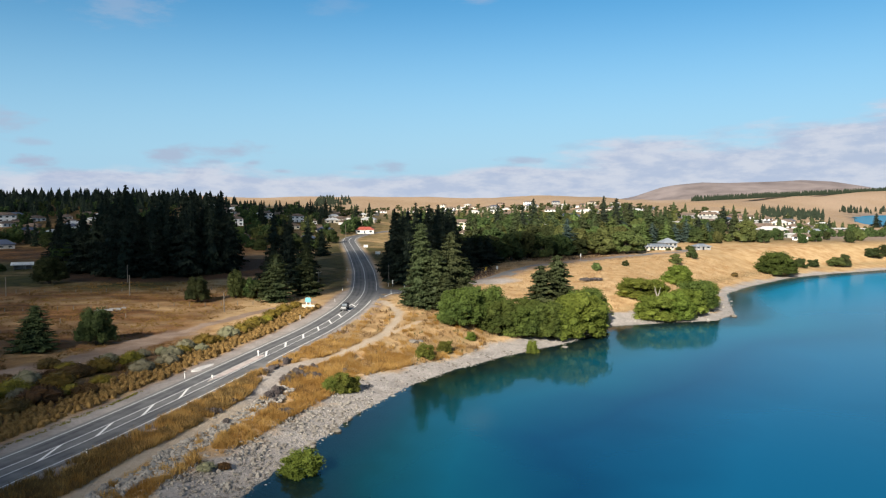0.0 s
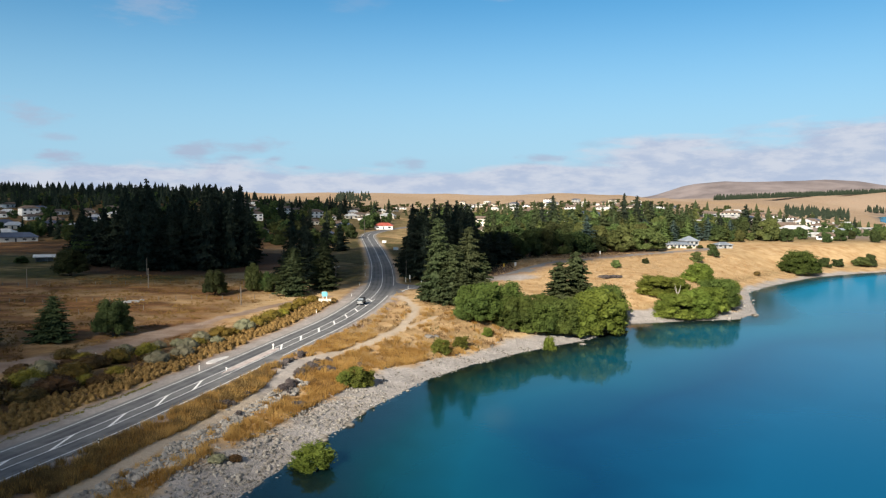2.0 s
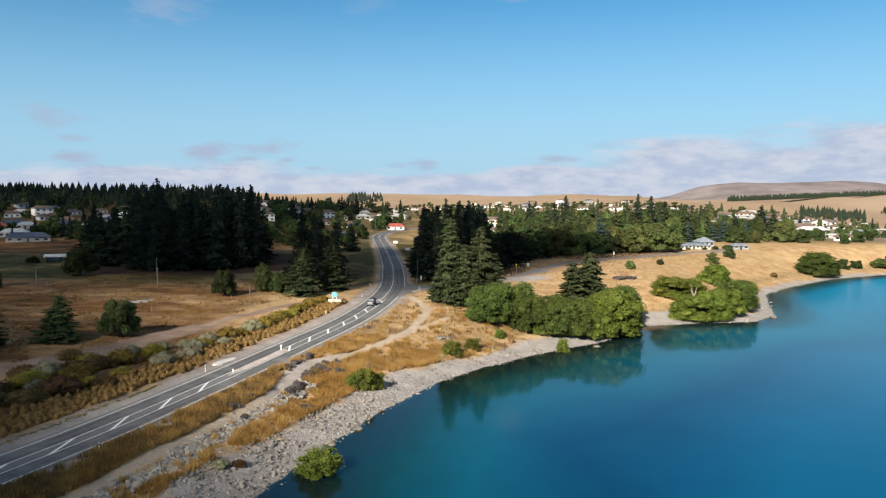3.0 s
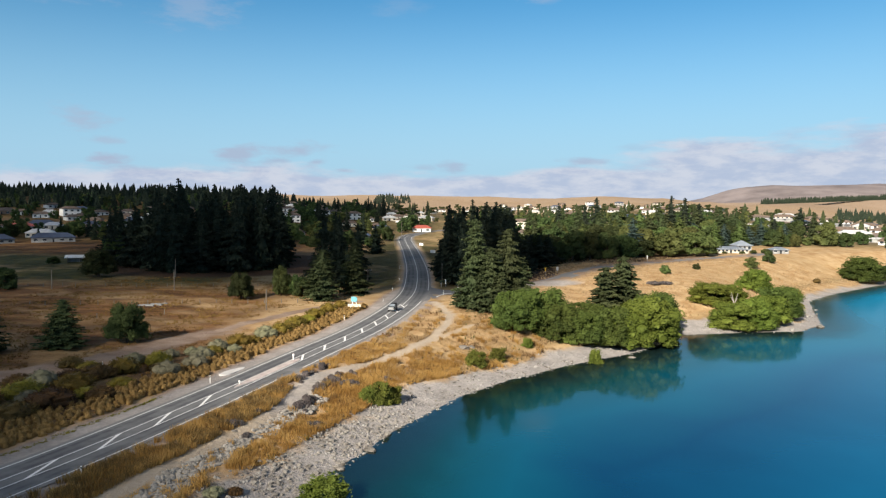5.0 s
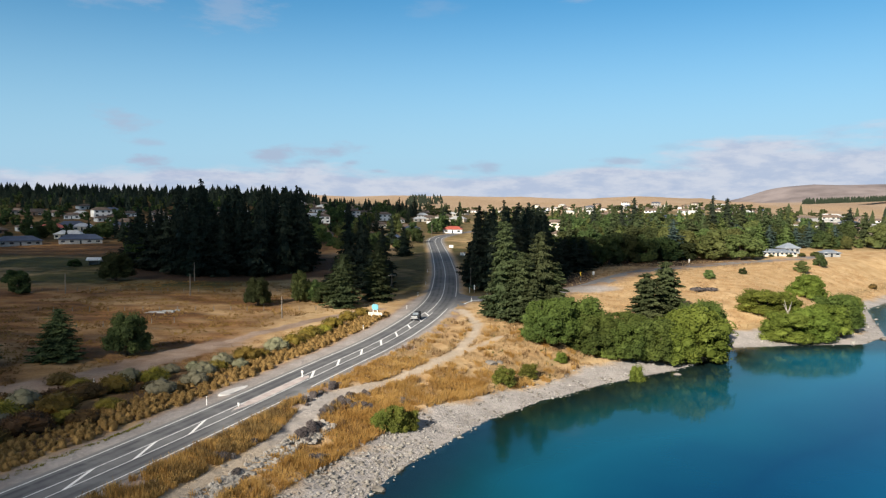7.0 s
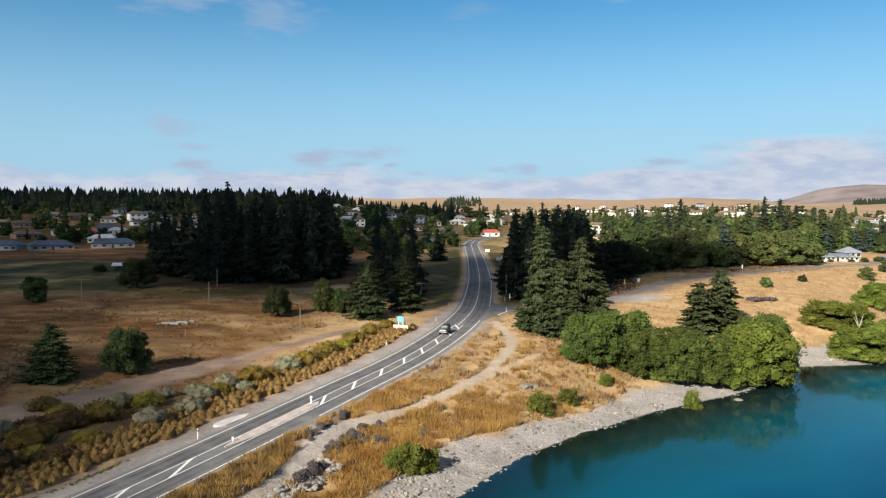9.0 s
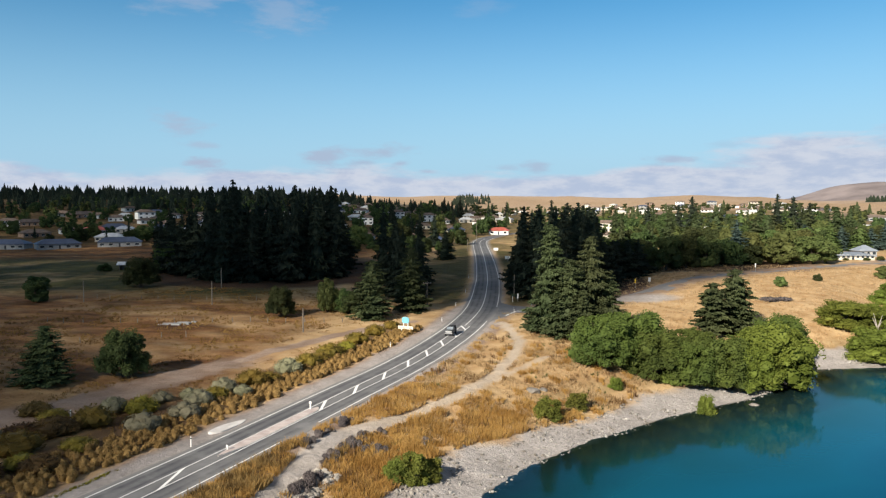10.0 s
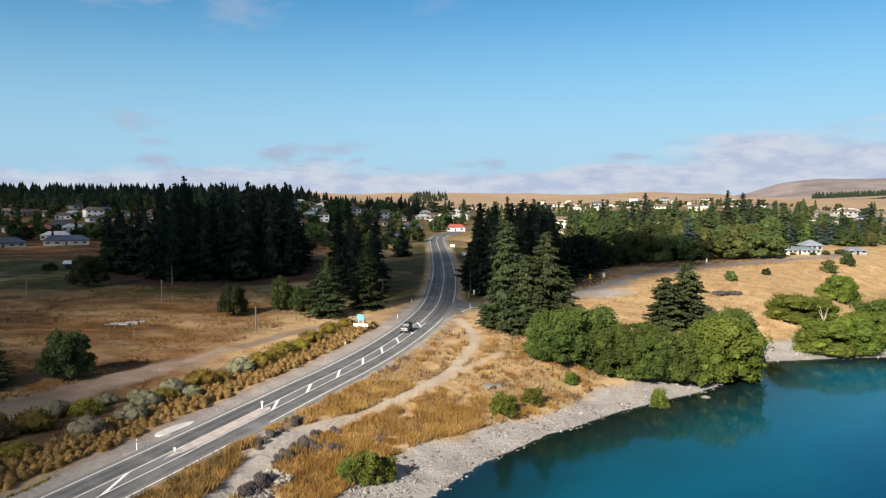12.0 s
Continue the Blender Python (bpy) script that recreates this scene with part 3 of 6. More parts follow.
PZ = PZ + relief * land + 0.05 * wobble(PX, PY, 2.2, 2) * smooth(0, 2, SHORE_D) * smooth(12, 3, SHORE_D)
PZ = np.where(ROAD_D < 4.2, PZ - 0.08, PZ)
far_roll = smooth(900, 2200, PY)
PZ = PZ + far_roll * (9 * wobble(PX, PY, 0.0035, 4) + 5 * wobble(PX, PY, 0.009, 7)) * smooth(20, 300, SHORE_D)


def grid_faces(keep=None):
    i, j = np.meshgrid(np.arange(NX - 1), np.arange(NY - 1))
    a = (j * NX + i).ravel()
    q = np.stack([a, a + 1, a + 1 + NX, a + NX], 1)
    return q if keep is None else q[keep[q].any(1)]


def sheet(name, co, quads, mat, attrs):
    me = bpy.data.meshes.new(name)
    used, index = np.unique(quads, return_inverse=True)
    me.vertices.add(len(used))
    me.vertices.foreach_set("co", co[used].astype(np.float32).ravel())
    me.loops.add(quads.size)
    me.loops.foreach_set("vertex_index", index.ravel().astype(np.int32))
    me.polygons.add(len(quads))
    me.polygons.foreach_set("loop_start", np.arange(0, quads.size, 4, dtype=np.int32))
    me.polygons.foreach_set("use_smooth", np.ones(len(quads), bool))
    me.materials.append(mat)
    for key, value in attrs.items():
        a = me.attributes.new(key, "FLOAT", "POINT")
        a.data.foreach_set("value", np.clip(value, 0, 1)[used].astype(np.float32))
    me.update(calc_edges=True)
    me.validate()
    return new(name, me)


trail_d, track_d, side_d = (line_distance(PX, PY, ln)[0] for ln in (TRAIL_LINE, TRACK_LINE, SIDE_LINE))
spur_d = line_distance(PX, PY, SPUR_LINE)[0]
road_left = line_distance(PX, PY, ROAD_LINE)[1]
ragged = 0.8 * wobble(PX, PY, 0.6, 1) + 0.5 * wobble(PX, PY, 1.7, 6)
beach_w = 6.5 + 2.0 * wobble(PX, PY, 0.1, 8) + 5 * np.exp(-((PX - 52) / 14) ** 2 - ((PY - 208) / 14) ** 2) - 1.5 * smooth(215, 260, PY) - 1.2 * smooth(58, 68, PX)
gravel = smooth(1.5, -1.0, SHORE_D - beach_w + 1.5 * ragged) * smooth(520, 430, PY)
shoulder = smooth(0.6, -0.6, ROAD_D - np.where(road_left > 0, 7.4 - 2.3 * smooth(222, 245, PY), 5.2 + 0.9 * smooth(132, 142, PY) * smooth(245, 225, PY)) + 0.3 * ragged) * smooth(560, 520, PY)
turnout = np.exp(-(((PX - 17) / 9.5) ** 2 + ((PY - 256 - 0.25 * (PX - 17)) / 7) ** 2) ** 3)
mouth = smooth(1.6, 0.3, np.hypot(PX + 29.6 + 0.25 * (PY - 129), (PY - 129.5) * 0.62) - 1.0 + 0.4 * ragged)
trail_w = 1.0 + 0.75 * smooth(108, 118, PY) * smooth(142, 130, PY)
gravel = np.maximum.reduce([gravel, 0.85 * shoulder, 0.85 * smooth(0.5, -0.1, trail_d + 0.25 * ragged - trail_w) * smooth(108, 116, PY) * smooth(142, 130, PY), 0.9 * mouth, 0.95 * turnout])
dirt = np.maximum.reduce([0.75 * smooth(5.2, 3.0, track_d + 1.6 * ragged) * smooth(175, 160, PY), smooth(2.0, 1.0, track_d + 0.4 * ragged), 0.8 * smooth(9.0, 7.2, ROAD_D + 0.4 * ragged) * smooth(240, 222, PY),
                         0.5 * smooth(8, 3, side_d + 2 * ragged)])
trail_side = np.maximum(smooth(0.45, -0.1, trail_d + 0.25 * ragged - trail_w), 0.8 * smooth(1.0, 0.4, spur_d))
green = smooth(-60, -95, PX + 0.25 * (PY - 230)) * smooth(222, 250, PY + 8 * ragged) * smooth(420, 380, PY) + 0.95 * smooth(5.5, 7.5, ROAD_D) * smooth(-75, -60, PX) * smooth(15, 0, PX) * smooth(228, 250, PY) * smooth(480, 430, PY)
green = np.maximum(green, 0.75 * smooth(400, 460, PY) * smooth(1100, 800, PY) * smooth(300, 200, PX))
green = np.maximum(green, 0.9 * smooth(-95, -120, PX) * smooth(395, 425, PY) * smooth(1000, 800, PY))
green = np.maximum(green, 0.35 * smooth(9, 11, SHORE_D) * smooth(16, 12, SHORE_D) * smooth(140, 170, PY))
rust = smooth(-44, -60, PX + 0.12 * (PY - 150)) * smooth(110, 140, PY) * smooth(254, 224, PY + 6 * ragged) * 0.95
rust = rust * np.clip(0.95 + 0.5 * wobble(PX * 0.35, PY, 0.12, 2) + 0.4 * wobble(PX * 0.5, PY, 0.33, 6), 0, 1)
rust = np.maximum(rust, 0.9 * smooth(-60, -110, PX) * smooth(330, 360, PY) * smooth(480, 400, PY))
rust = np.maximum(rust, 0.45 * smooth(-95, -120, PX) * smooth(405, 425, PY) * smooth(760, 700, PY))
litter = np.maximum.reduce([smooth(1, 0, (np.hypot((PX + 108) / 44, (PY - 310) / 46) - 1) * 5), smooth(1, 0, (np.hypot((PX - 2) / 17, (PY - 290) / 48) - 1) * 5),
                            0.9 * smooth(1, 0, (np.hypot((PX - 40) / 45, (PY - 345) / 22) - 1) * 4)])
litter = np.maximum(litter, 0.8 * smooth(8.8, 9.8, ROAD_D) * smooth(21, 18.5, ROAD_D + 2 * smooth(150, 200, PY)) * (road_left > 0) * smooth(206, 196, PY) * smooth(40, 60, PY))
# first three terms paint haze that grows with distance, the last pale town ground
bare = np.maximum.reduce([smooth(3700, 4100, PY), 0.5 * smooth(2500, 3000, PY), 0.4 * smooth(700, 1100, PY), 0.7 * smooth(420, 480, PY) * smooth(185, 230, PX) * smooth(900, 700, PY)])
bed = smooth(0.3, -0.4, SHORE_D)
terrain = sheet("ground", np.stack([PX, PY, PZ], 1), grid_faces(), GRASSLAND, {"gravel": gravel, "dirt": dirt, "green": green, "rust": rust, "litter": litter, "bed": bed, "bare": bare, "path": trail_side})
tagged(terrain, "dry golden grassland with a pale gravel lake beach and dirt tracks", "ground", kind="structure")

lake = sheet("water", np.stack([PX, PY, np.zeros_like(PX)], 1), grid_faces((SHORE_D < 2.5) & (PY > -300)), WATER, {"depth": np.clip(-SHORE_D / 60, 0, 1), "ripple_sheen": smooth(120, 320, PY)})
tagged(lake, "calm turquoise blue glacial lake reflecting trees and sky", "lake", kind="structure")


# ---- the road ----
def lifted(x, y, up):
    return float(ground(x, y)) + up


def ribbon(name, line, offsets, up, mat, attrs=None):
    """A strip along a line, across the given offsets to its left (metres)."""
    d = np.gradient(line, axis=0)
    d /= np.linalg.norm(d, axis=1)[:, None]
    side = np.stack([-d[:, 1], d[:, 0]], 1)
    z = ground(line[:, 0], line[:, 1]) + up
    n, k = len(line), len(offsets)
    co = np.stack([np.r_[line[a] + o * side[a], z[a]] for a in range(n) for o in offsets])
    quads = [(a * k + b + 1, a * k + b, (a + 1) * k + b, (a + 1) * k + b + 1) for a in range(n - 1) for b in range(k - 1)]
    me = mesh_of(name, co, quads, mat, True)
    for key, values in (attrs or {}).items():
        at = me.attributes.new(key, "FLOAT", "POINT")
        at.data.foreach_set("value", np.tile(np.array(values, np.float32), n))
    return me


LANES = [4.6, 4.15, 3.8, 3.3, 2.9, 2.3, 1.9, 1.4, 1.0, 0.0, -1.0, -1.3, -1.7, -2.3, -2.7, -3.3, -3.7, -4.1, -4.5]
WHEEL = [0, 0, 0, 0.3, 1, 0.45, 0.5, 1, 0.3, 0.15, 0.3, 0.9, 0.5, 0.35, 0.8, 0.3, 0, 0, 0]
EDGE = [1, 0.55, 0.15] + [0] * 13 + [0.15, 0.55, 1]
FINE_ROAD = catmull(ROAD, 3)
road = tagged(new("road", ribbon("road", FINE_ROAD, LANES, 0.03, ASPHALT, {"wheel": WHEEL, "edge": EDGE})),
              "grey chip-sealed two-lane highway with dark wheel tracks", "road", kind="structure")
side_road = tagged(new("road_side", ribbon("road_side", SIDE_LINE, [3.2, 2.6, 1.2, 0, -1.2, -2.6, -3.2], 0.02, ASPHALT, {"wheel": [0, 0, 0.25, 0, 0.25, 0, 0], "edge": [1, 0.5, 0.25, 0.2, 0.25, 0.5, 1]})),
                   "pale grey sealed side road branching off the highway", "road", kind="structure")


flare = [(-20.9, 209), (-18.6, 218), (-15.2, 225.4), (-10.6, 231.2), (-12.6, 237.2), (-17.2, 238.6), (-20.4, 243), (-22.0, 251), (-24.3, 232)]
flare_ob = new("junction_seal", mesh_of("junction_seal", [(x, y, lifted(x, y, 0.024)) for x, y in flare], [tuple(range(len(flare)))], ASPHALT))
flare_ob.parent = road


def road_point(s):
    """The road's centre and its direction at a distance s along it from y = 20."""
    k = int(np.argmin(np.abs(FINE_ROAD[:, 1] - 20)))
    pts = FINE_ROAD[k:]
    run = np.r_[0, np.cumsum(np.linalg.norm(np.diff(pts, axis=0), axis=1))]
    p = np.array([np.interp(s, run, pts[:, 0]), np.interp(s, run, pts[:, 1])])
    q = np.array([np.interp(s + 1, run, pts[:, 0]), np.interp(s + 1, run, pts[:, 1])])
    d = (q - p) / np.linalg.norm(q - p)
    return p, d


def road_run(y):
    k = int(np.argmin(np.abs(FINE_ROAD[:, 1] - 20)))
    pts = FINE_ROAD[k:]
    run = np.r_[0, np.cumsum(np.linalg.norm(np.diff(pts, axis=0), axis=1))]
    return float(np.interp(y, pts[:, 1], run))


def road_line(name, offset, width, s0, s1, label):
    pts = np.array([road_point(s)[0] for s in np.linspace(s0, s1, max(2, int((s1 - s0) / 2.5)))])
    ob = new(name, ribbon(name, pts, [offset + width / 2, offset - width / 2], 0.05, PAINT))
    ob.parent = road
    return tagged(ob, label)


road_line("edge_line", 3.75, 0.16, road_run(50), road_run(520), "white edge line")
road_line("edge_line", -3.75, 0.16, road_run(50), road_run(128), "white edge line")
road_line("edge_line", -3.75, 0.16, road_run(136), road_run(214), "white edge line")
road_line("edge_line", -3.75, 0.16, road_run(236), road_run(520), "white edge line")
road_line("median_line", 0.75, 0.14, road_run(50), road_run(207), "white median line")
road_line("median_line", -1.15, 0.14, road_run(50), road_run(207), "white median line")
road_line("centre_line", 0.0, 0.16, road_run(207), road_run(515), "white centre line")


def road_bar(s0, o0, s1, o1, width):
    """A painted bar across the median, from one line to the other."""
    co = []
    for s, o in ((s0, o0), (s0 + width, o0), (s1 + width, o1), (s1, o1)):
        p, d = road_point(s)
        q = p + o * np.array([-d[1], d[0]])
        co.append((q[0], q[1], lifted(p[0], p[1], 0.055)))
    ob = new("painted_bar", mesh_of("painted_bar", co, [(0, 1, 2, 3)], PAINT))
    ob.parent = road


for y in (67.9, 76.7, 85.5, 94.3, 103.2, 112.0):
    s = road_run(y)
    road_bar(s - 0.5, -1.15, s + 4.9, 0.75, 1.0)
for y in (140.6, 149.4, 158.3, 167.3, 176.1, 185.3, 194.6, 202.6):
    s = road_run(y)
    road_bar(s - 0.5, -1.15, s + 4.0, 0.75, 1.0)
# give-way line and splay at the junction
for a, b in (((-17.2, 222.5), (-15.4, 229.5)), ((-15.6, 229.0), (-13.6, 230.4))):
    pts = np.array([np.array(a) + (np.array(b) - a) * k / 4 for k in range(5)])
    tagged(new("junction_line", ribbon("junction_line", pts, [0.25, -0.25], 0.07, PAINT)), "white").parent = road


def island():
    """The raised median island: pale concrete, rounded at both ends, with white kerb."""
    s0, s1 = road_run(121.5), road_run(141.5)
    left, right = [], []
    for k in range(25):
        t = k / 24
        p, d = road_point(s0 + t * (s1 - s0))
        w = 0.84 * min(1, math.sqrt(max(0.02, 1 - (2 * t - 1) ** 10)))
        w *= 0.45 + 0.55 * smooth(0, 0.25, t)
        nrm = np.array([-d[1], d[0]])
        left.append((*(p + (-0.2 + w) * nrm), lifted(*p, 0))); right.append((*(p + (-0.2 - w) * nrm), lifted(*p, 0)))
    ring = left + right[::-1]
    base = thing("traffic_island", "pale pinkish concrete median island with white kerb ends", "traffic island")
    for nm, grow, h0, h1, mat in (("kerb", 1.0, 0.0, 0.13, PALE_PAD), ("infill", 0.82, 0.1, 0.16, CONCRETE)):
        c = np.mean(np.array(ring), axis=0)
        mids = [(np.array(a) + np.array(b)) / 2 for a, b in zip(left, right)]
        mids = mids + mids[::-1]
        top = [tuple(np.array(m) + grow * (np.array(r) - m) + (0, 0, h1)) for m, r in zip(mids, ring)]
        low = [(v[0], v[1], v[2] - h1 + h0) for v in top]
        n = len(top)
        faces = [(k, (k + 1) % n, n + (k + 1) % n, n + k) for k in range(n)] + [(n + k, n + k + 1, 2 * n - 2 - k, 2 * n - 1 - k) for k in range(n // 2 - 1)]
        part(nm, mesh_of(nm, low + top, faces, mat), mat, base)


island()


# ---- trees ----
def unit(v):
    return v / np.maximum(np.linalg.norm(v, axis=-1, keepdims=True), 1e-9)


def leaf_cards(rng, centre, normal, length, width, along=None):
    """Diamond-shaped clumps of leaves, one at each centre."""
    n = len(centre)
    along = unit(rng.normal(size=(n, 3)) if along is None else along)
    along = unit(along - (along * normal).sum(1, keepdims=True) * normal)
    side = np.cross(normal, along)
    lift = 0.25 * length[:, None] * normal
    v = np.stack([centre - along * length[:, None] / 2 - 0.5 * lift, centre + side * width[:, None] / 2 + 0.5 * lift, centre + along * length[:, None] / 2 - 0.5 * lift, centre - side * width[:, None] / 2 + 0.5 * lift], 1)
    return v.reshape(-1, 3)


def quads_of(n, base=0):
    a = base + 4 * np.arange(n)
    return np.stack([a, a + 1, a + 2, a + 3], 1).tolist()


ICO = bmesh.new()
bmesh.ops.create_icosphere(ICO, subdivisions=2, radius=1)
ICO_V, ICO_F = np.array([v.co[:] for v in ICO.verts]), [[v.index for v in q.verts] for q in ICO.faces]
ICO.free()
ROUND = bmesh.new()
bmesh.ops.create_icosphere(ROUND, subdivisions=1, radius=1)
ROUND_V, ROUND_F = np.array([v.co[:] for v in ROUND.verts]), [[v.index for v in q.verts] for q in ROUND.faces]
ROUND.free()


def lump(rng, centre, radius, rough=0.2, shape=ICO_V):
    """A rough ball of leaves: the inside of a crown."""
    v = shape * (1 + rough * rng.normal(size=(len(shape), 1)))
    return v * radius + centre


def conifer_crown(seed, whorls=24, droop=0.35, ragged=0.18, tip=0.9, low=0.05, fullness=1.0, fine=1.0, twigs=(-1, 1), loose=0.8):
    """A crown 1 high and about 0.36 across: uneven whorls of drooping branches, each a flat spray of twigs."""
    rng = np.random.default_rng(seed)
    cen, nor, lon, aln = [], [], [], []
    sway = rng.uniform(0, 6.28)
    for h in np.linspace(low, 0.975, whorls):
        r = 0.19 * (1 - h) ** tip * fullness + 0.010
        if h < 0.16:
            r *= 0.6 + 2.5 * h
        count = int(round(5 + 3 * r / 0.19))
        for az in np.arange(count) * 6.283 / count + rng.uniform(0, 6.28) + rng.normal(size=count) * 0.2:
            rr = r * min(1.4, max(0.42, 1 + 1.5 * ragged * rng.normal())) * (1 + 0.15 * math.sin(az + sway + 5 * h))
            top = min(0.965 - 0.3 * (1 - h), h + rng.normal() * loose / whorls) if h > 0.8 else h + rng.normal() * loose / whorls
            out, side = np.array([math.cos(az), math.sin(az), 0]), np.array([-math.sin(az), math.cos(az), 0])
            dip = droop * rng.uniform(0.6, 1.4)
            for t in np.linspace(0.3, 1, 2 + int(5 * rr / 0.19 / fine)):
                wide = 0.34 * rr * (1.15 - t)
                for k in twigs if t < 0.98 else (0,):
                    w = k * wide * rng.uniform(0.5, 1.25)
                    cen.append(out * rr * t + side * w + np.array([0, 0, top - dip * rr * t * (1 - 0.35 * t * t) - 0.25 * abs(w) + rng.normal() * 0.004]))
                    aln.append(out + side * 0.8 * k + np.array([0, 0, -0.45]) + rng.normal(size=3) * 0.3)
                    nor.append(np.array([0, 0, 1]) + (0.35 if rng.uniform() < 0.65 else 1.6) * out + rng.normal(size=3) * 0.35)
                    lon.append(fine * (0.026 + 0.058 * rr / 0.19 * (1.1 - 0.4 * t)) * rng.uniform(0.7, 1.25))
    cen, nor, aln, lon = np.array(cen), unit(np.array(nor)), np.array(aln), np.array(lon)
    v = leaf_cards(rng, cen, nor, lon, 0.55 * lon, aln)
    f = quads_of(len(cen))
    # the dense inside
    n0, sides, rings = len(v), 9, 9
    core = []
    for k in range(rings):
        h = low + 0.03 + (0.9 - low) * k / (rings - 1)
        r = 0.19 * (1 - h) ** tip * 0.6 * fullness * (0.75 if k % 2 else 1.0)
        core += [(r * math.cos(6.283 * s / sides + k) * rng.uniform(0.85, 1.15), r * math.sin(6.283 * s / sides + k) * rng.uniform(0.85, 1.15), h) for s in range(sides)]
    f += [(n0 + k * sides + s, n0 + k * sides + (s + 1) % sides, n0 + (k + 1) * sides + (s + 1) % sides, n0 + (k + 1) * sides + s) for k in range(rings - 1) for s in range(sides)]
    return np.vstack([v, np.array(core)]), f


def far_conifer_crown(seed, tiers=6, points=8):
    """A distant conifer: jagged tiers of boughs, one over the other."""
    rng = np.random.default_rng(seed)
    v, f = [], []
    for k in range(tiers):
        h, r = 0.04 + 0.86 * k / tiers, 0.19 * (1 - k / tiers) ** 0.8 + 0.015
        n0 = len(v)
        v.append((0, 0, min(1.0, h + 1.9 / tiers)))
        for j in range(2 * points):
            a, q = 3.1416 * j / points + k, r * (rng.uniform(0.85, 1.25) if j % 2 else rng.uniform(0.5, 0.7))
            v.append((q * math.cos(a), q * math.sin(a), h + (0.0 if j % 2 else 0.03) + 0.02 * rng.normal()))
        f += [(n0, n0 + 1 + j, n0 + 1 + (j + 1) % (2 * points)) for j in range(2 * points)]
    return np.array(v), f


def broad_crown(seed, lobes=13, flat=0.75, cards=150, spread=0.36, low=0.22, card=0.1, size=1.0, gap=0.17, fringe=1.12, plain=False):
    """A crown of many leafy lobes within 1 x 1 x 1, standing on z = 0."""
    rng = np.random.default_rng(seed)
    verts, faces, count = [], [], 0
    done = []
    for k in range(lobes):
        for _ in range(30):
            a, h = rng.uniform(0, 6.28), low + (0.84 - low) * rng.uniform(0, 1) ** 1.35
            r = spread * math.sqrt(rng.uniform(0.35 if h < 0.4 else 0.0, 1))
            r *= math.sqrt(max(0.1, 1 - (max(0, h - 0.35) / 0.62) ** 2))
            c = np.array([r * math.cos(a), r * math.sin(a), h])
            if all(np.linalg.norm((c - d) * (1, 1, 1.2)) > gap for d in done):
                break
        done.append(c)
        rad = np.array([1, 1, flat]) * rng.uniform(*((0.13, 0.21) if gap > 0.15 else (0.09, 0.25))) * size
        v = lump(rng, c, rad * (0.86 if plain else 0.72), 0.2, ROUND_V if plain else ICO_V)
        verts.append(v); faces += [[count + i for i in q] for q in (ROUND_F if plain else ICO_F)]; count += len(v)
        d = unit(rng.normal(size=(cards, 3)))
        d[:, 2] = np.where(d[:, 2] < -0.45, -d[:, 2], d[:, 2])
        cen = c + d * rad * rng.uniform(0.82, fringe, (cards, 1))
        leaf = card * rng.uniform(0.5, 1.05, cards)
        v = leaf_cards(rng, cen, unit(d + 0.5 * rng.normal(size=d.shape)), leaf, 0.62 * leaf)
        verts.append(v); faces += quads_of(cards, count); count += len(v)
    v = np.vstack(verts)
    v[:, 2] = np.maximum(v[:, 2], 0.01)
    return v, faces


def shrub_crown(seed, cards=330, card=0.14, rough=0.10, lobes=5, spiky=False):
    """A low dome of leaves, 1 across and 1 high, on the ground."""
    rng = np.random.default_rng(seed)
    verts, faces, count = [], [], 0
    for k in range(lobes):
        a, r = 6.283 * k / lobes + rng.uniform(-0.4, 0.4), 0.0 if k == 0 else 0.24
        c = np.array([r * math.cos(a), r * math.sin(a), 0.36 + 0.2 * (k == 0)])
        rad = np.array([0.29, 0.29, 0.36]) * rng.uniform(0.85, 1.15)
        v = lump(rng, c, rad * 0.82, rough)
        verts.append(v); faces += [[count + i for i in q] for q in ICO_F]; count += len(v)
        n = cards // lobes
        d = unit(rng.normal(size=(n, 3)))
        cen = c + d * rad * rng.uniform(0.88, 1.1, (n, 1))
        size = card * rng.uniform(0.5, 1.1, n)
        if spiky:
            up = unit(d + np.array([0, 0, 0.7]) + 0.35 * rng.normal(size=d.shape))
            v = leaf_cards(rng, cen + 0.3 * up * size[:, None], unit(np.cross(up, rng.normal(size=d.shape))), 1.5 * size, 0.45 * size, up)
        else:
            v = leaf_cards(rng, cen, unit(d + 0.5 * rng.normal(size=d.shape)), size, 0.6 * size)
        verts.append(v); faces += quads_of(n, count); count += len(v)
    v = np.vstack(verts)
    v[:, 2] = np.maximum(v[:, 2], -0.02)
    return v, faces


def trunk_mesh(name, height, radius, limbs=(), mat=None):
    bm = rods(((0, 0, -0.02), (0.01, 0.005, height * 0.5), radius, radius * 0.7), ((0.01, 0.005, height * 0.5), (0, 0.01, height), radius * 0.7, radius * 0.15), *limbs)
    me = bpy.data.meshes.new(name)
    bm.to_mesh(me)
    bm.free()
    me.materials.append(mat or BARK)
    return me


PROTOTYPES, FIRST = {}, {}


def tree_kind(key, name, crown, trunk, mat, label, category="tree"):
    """Keeps the meshes of one kind of tree for plant(): 1 m across and 1 m high."""
    v, f = crown
    v = v.copy()
    v[:, :2] /= 2 * np.percentile(np.hypot(v[:, 0], v[:, 1]), 97)
    PROTOTYPES[key] = (name, mesh_of(name + "_crown", v, f, mat), trunk, label, category)


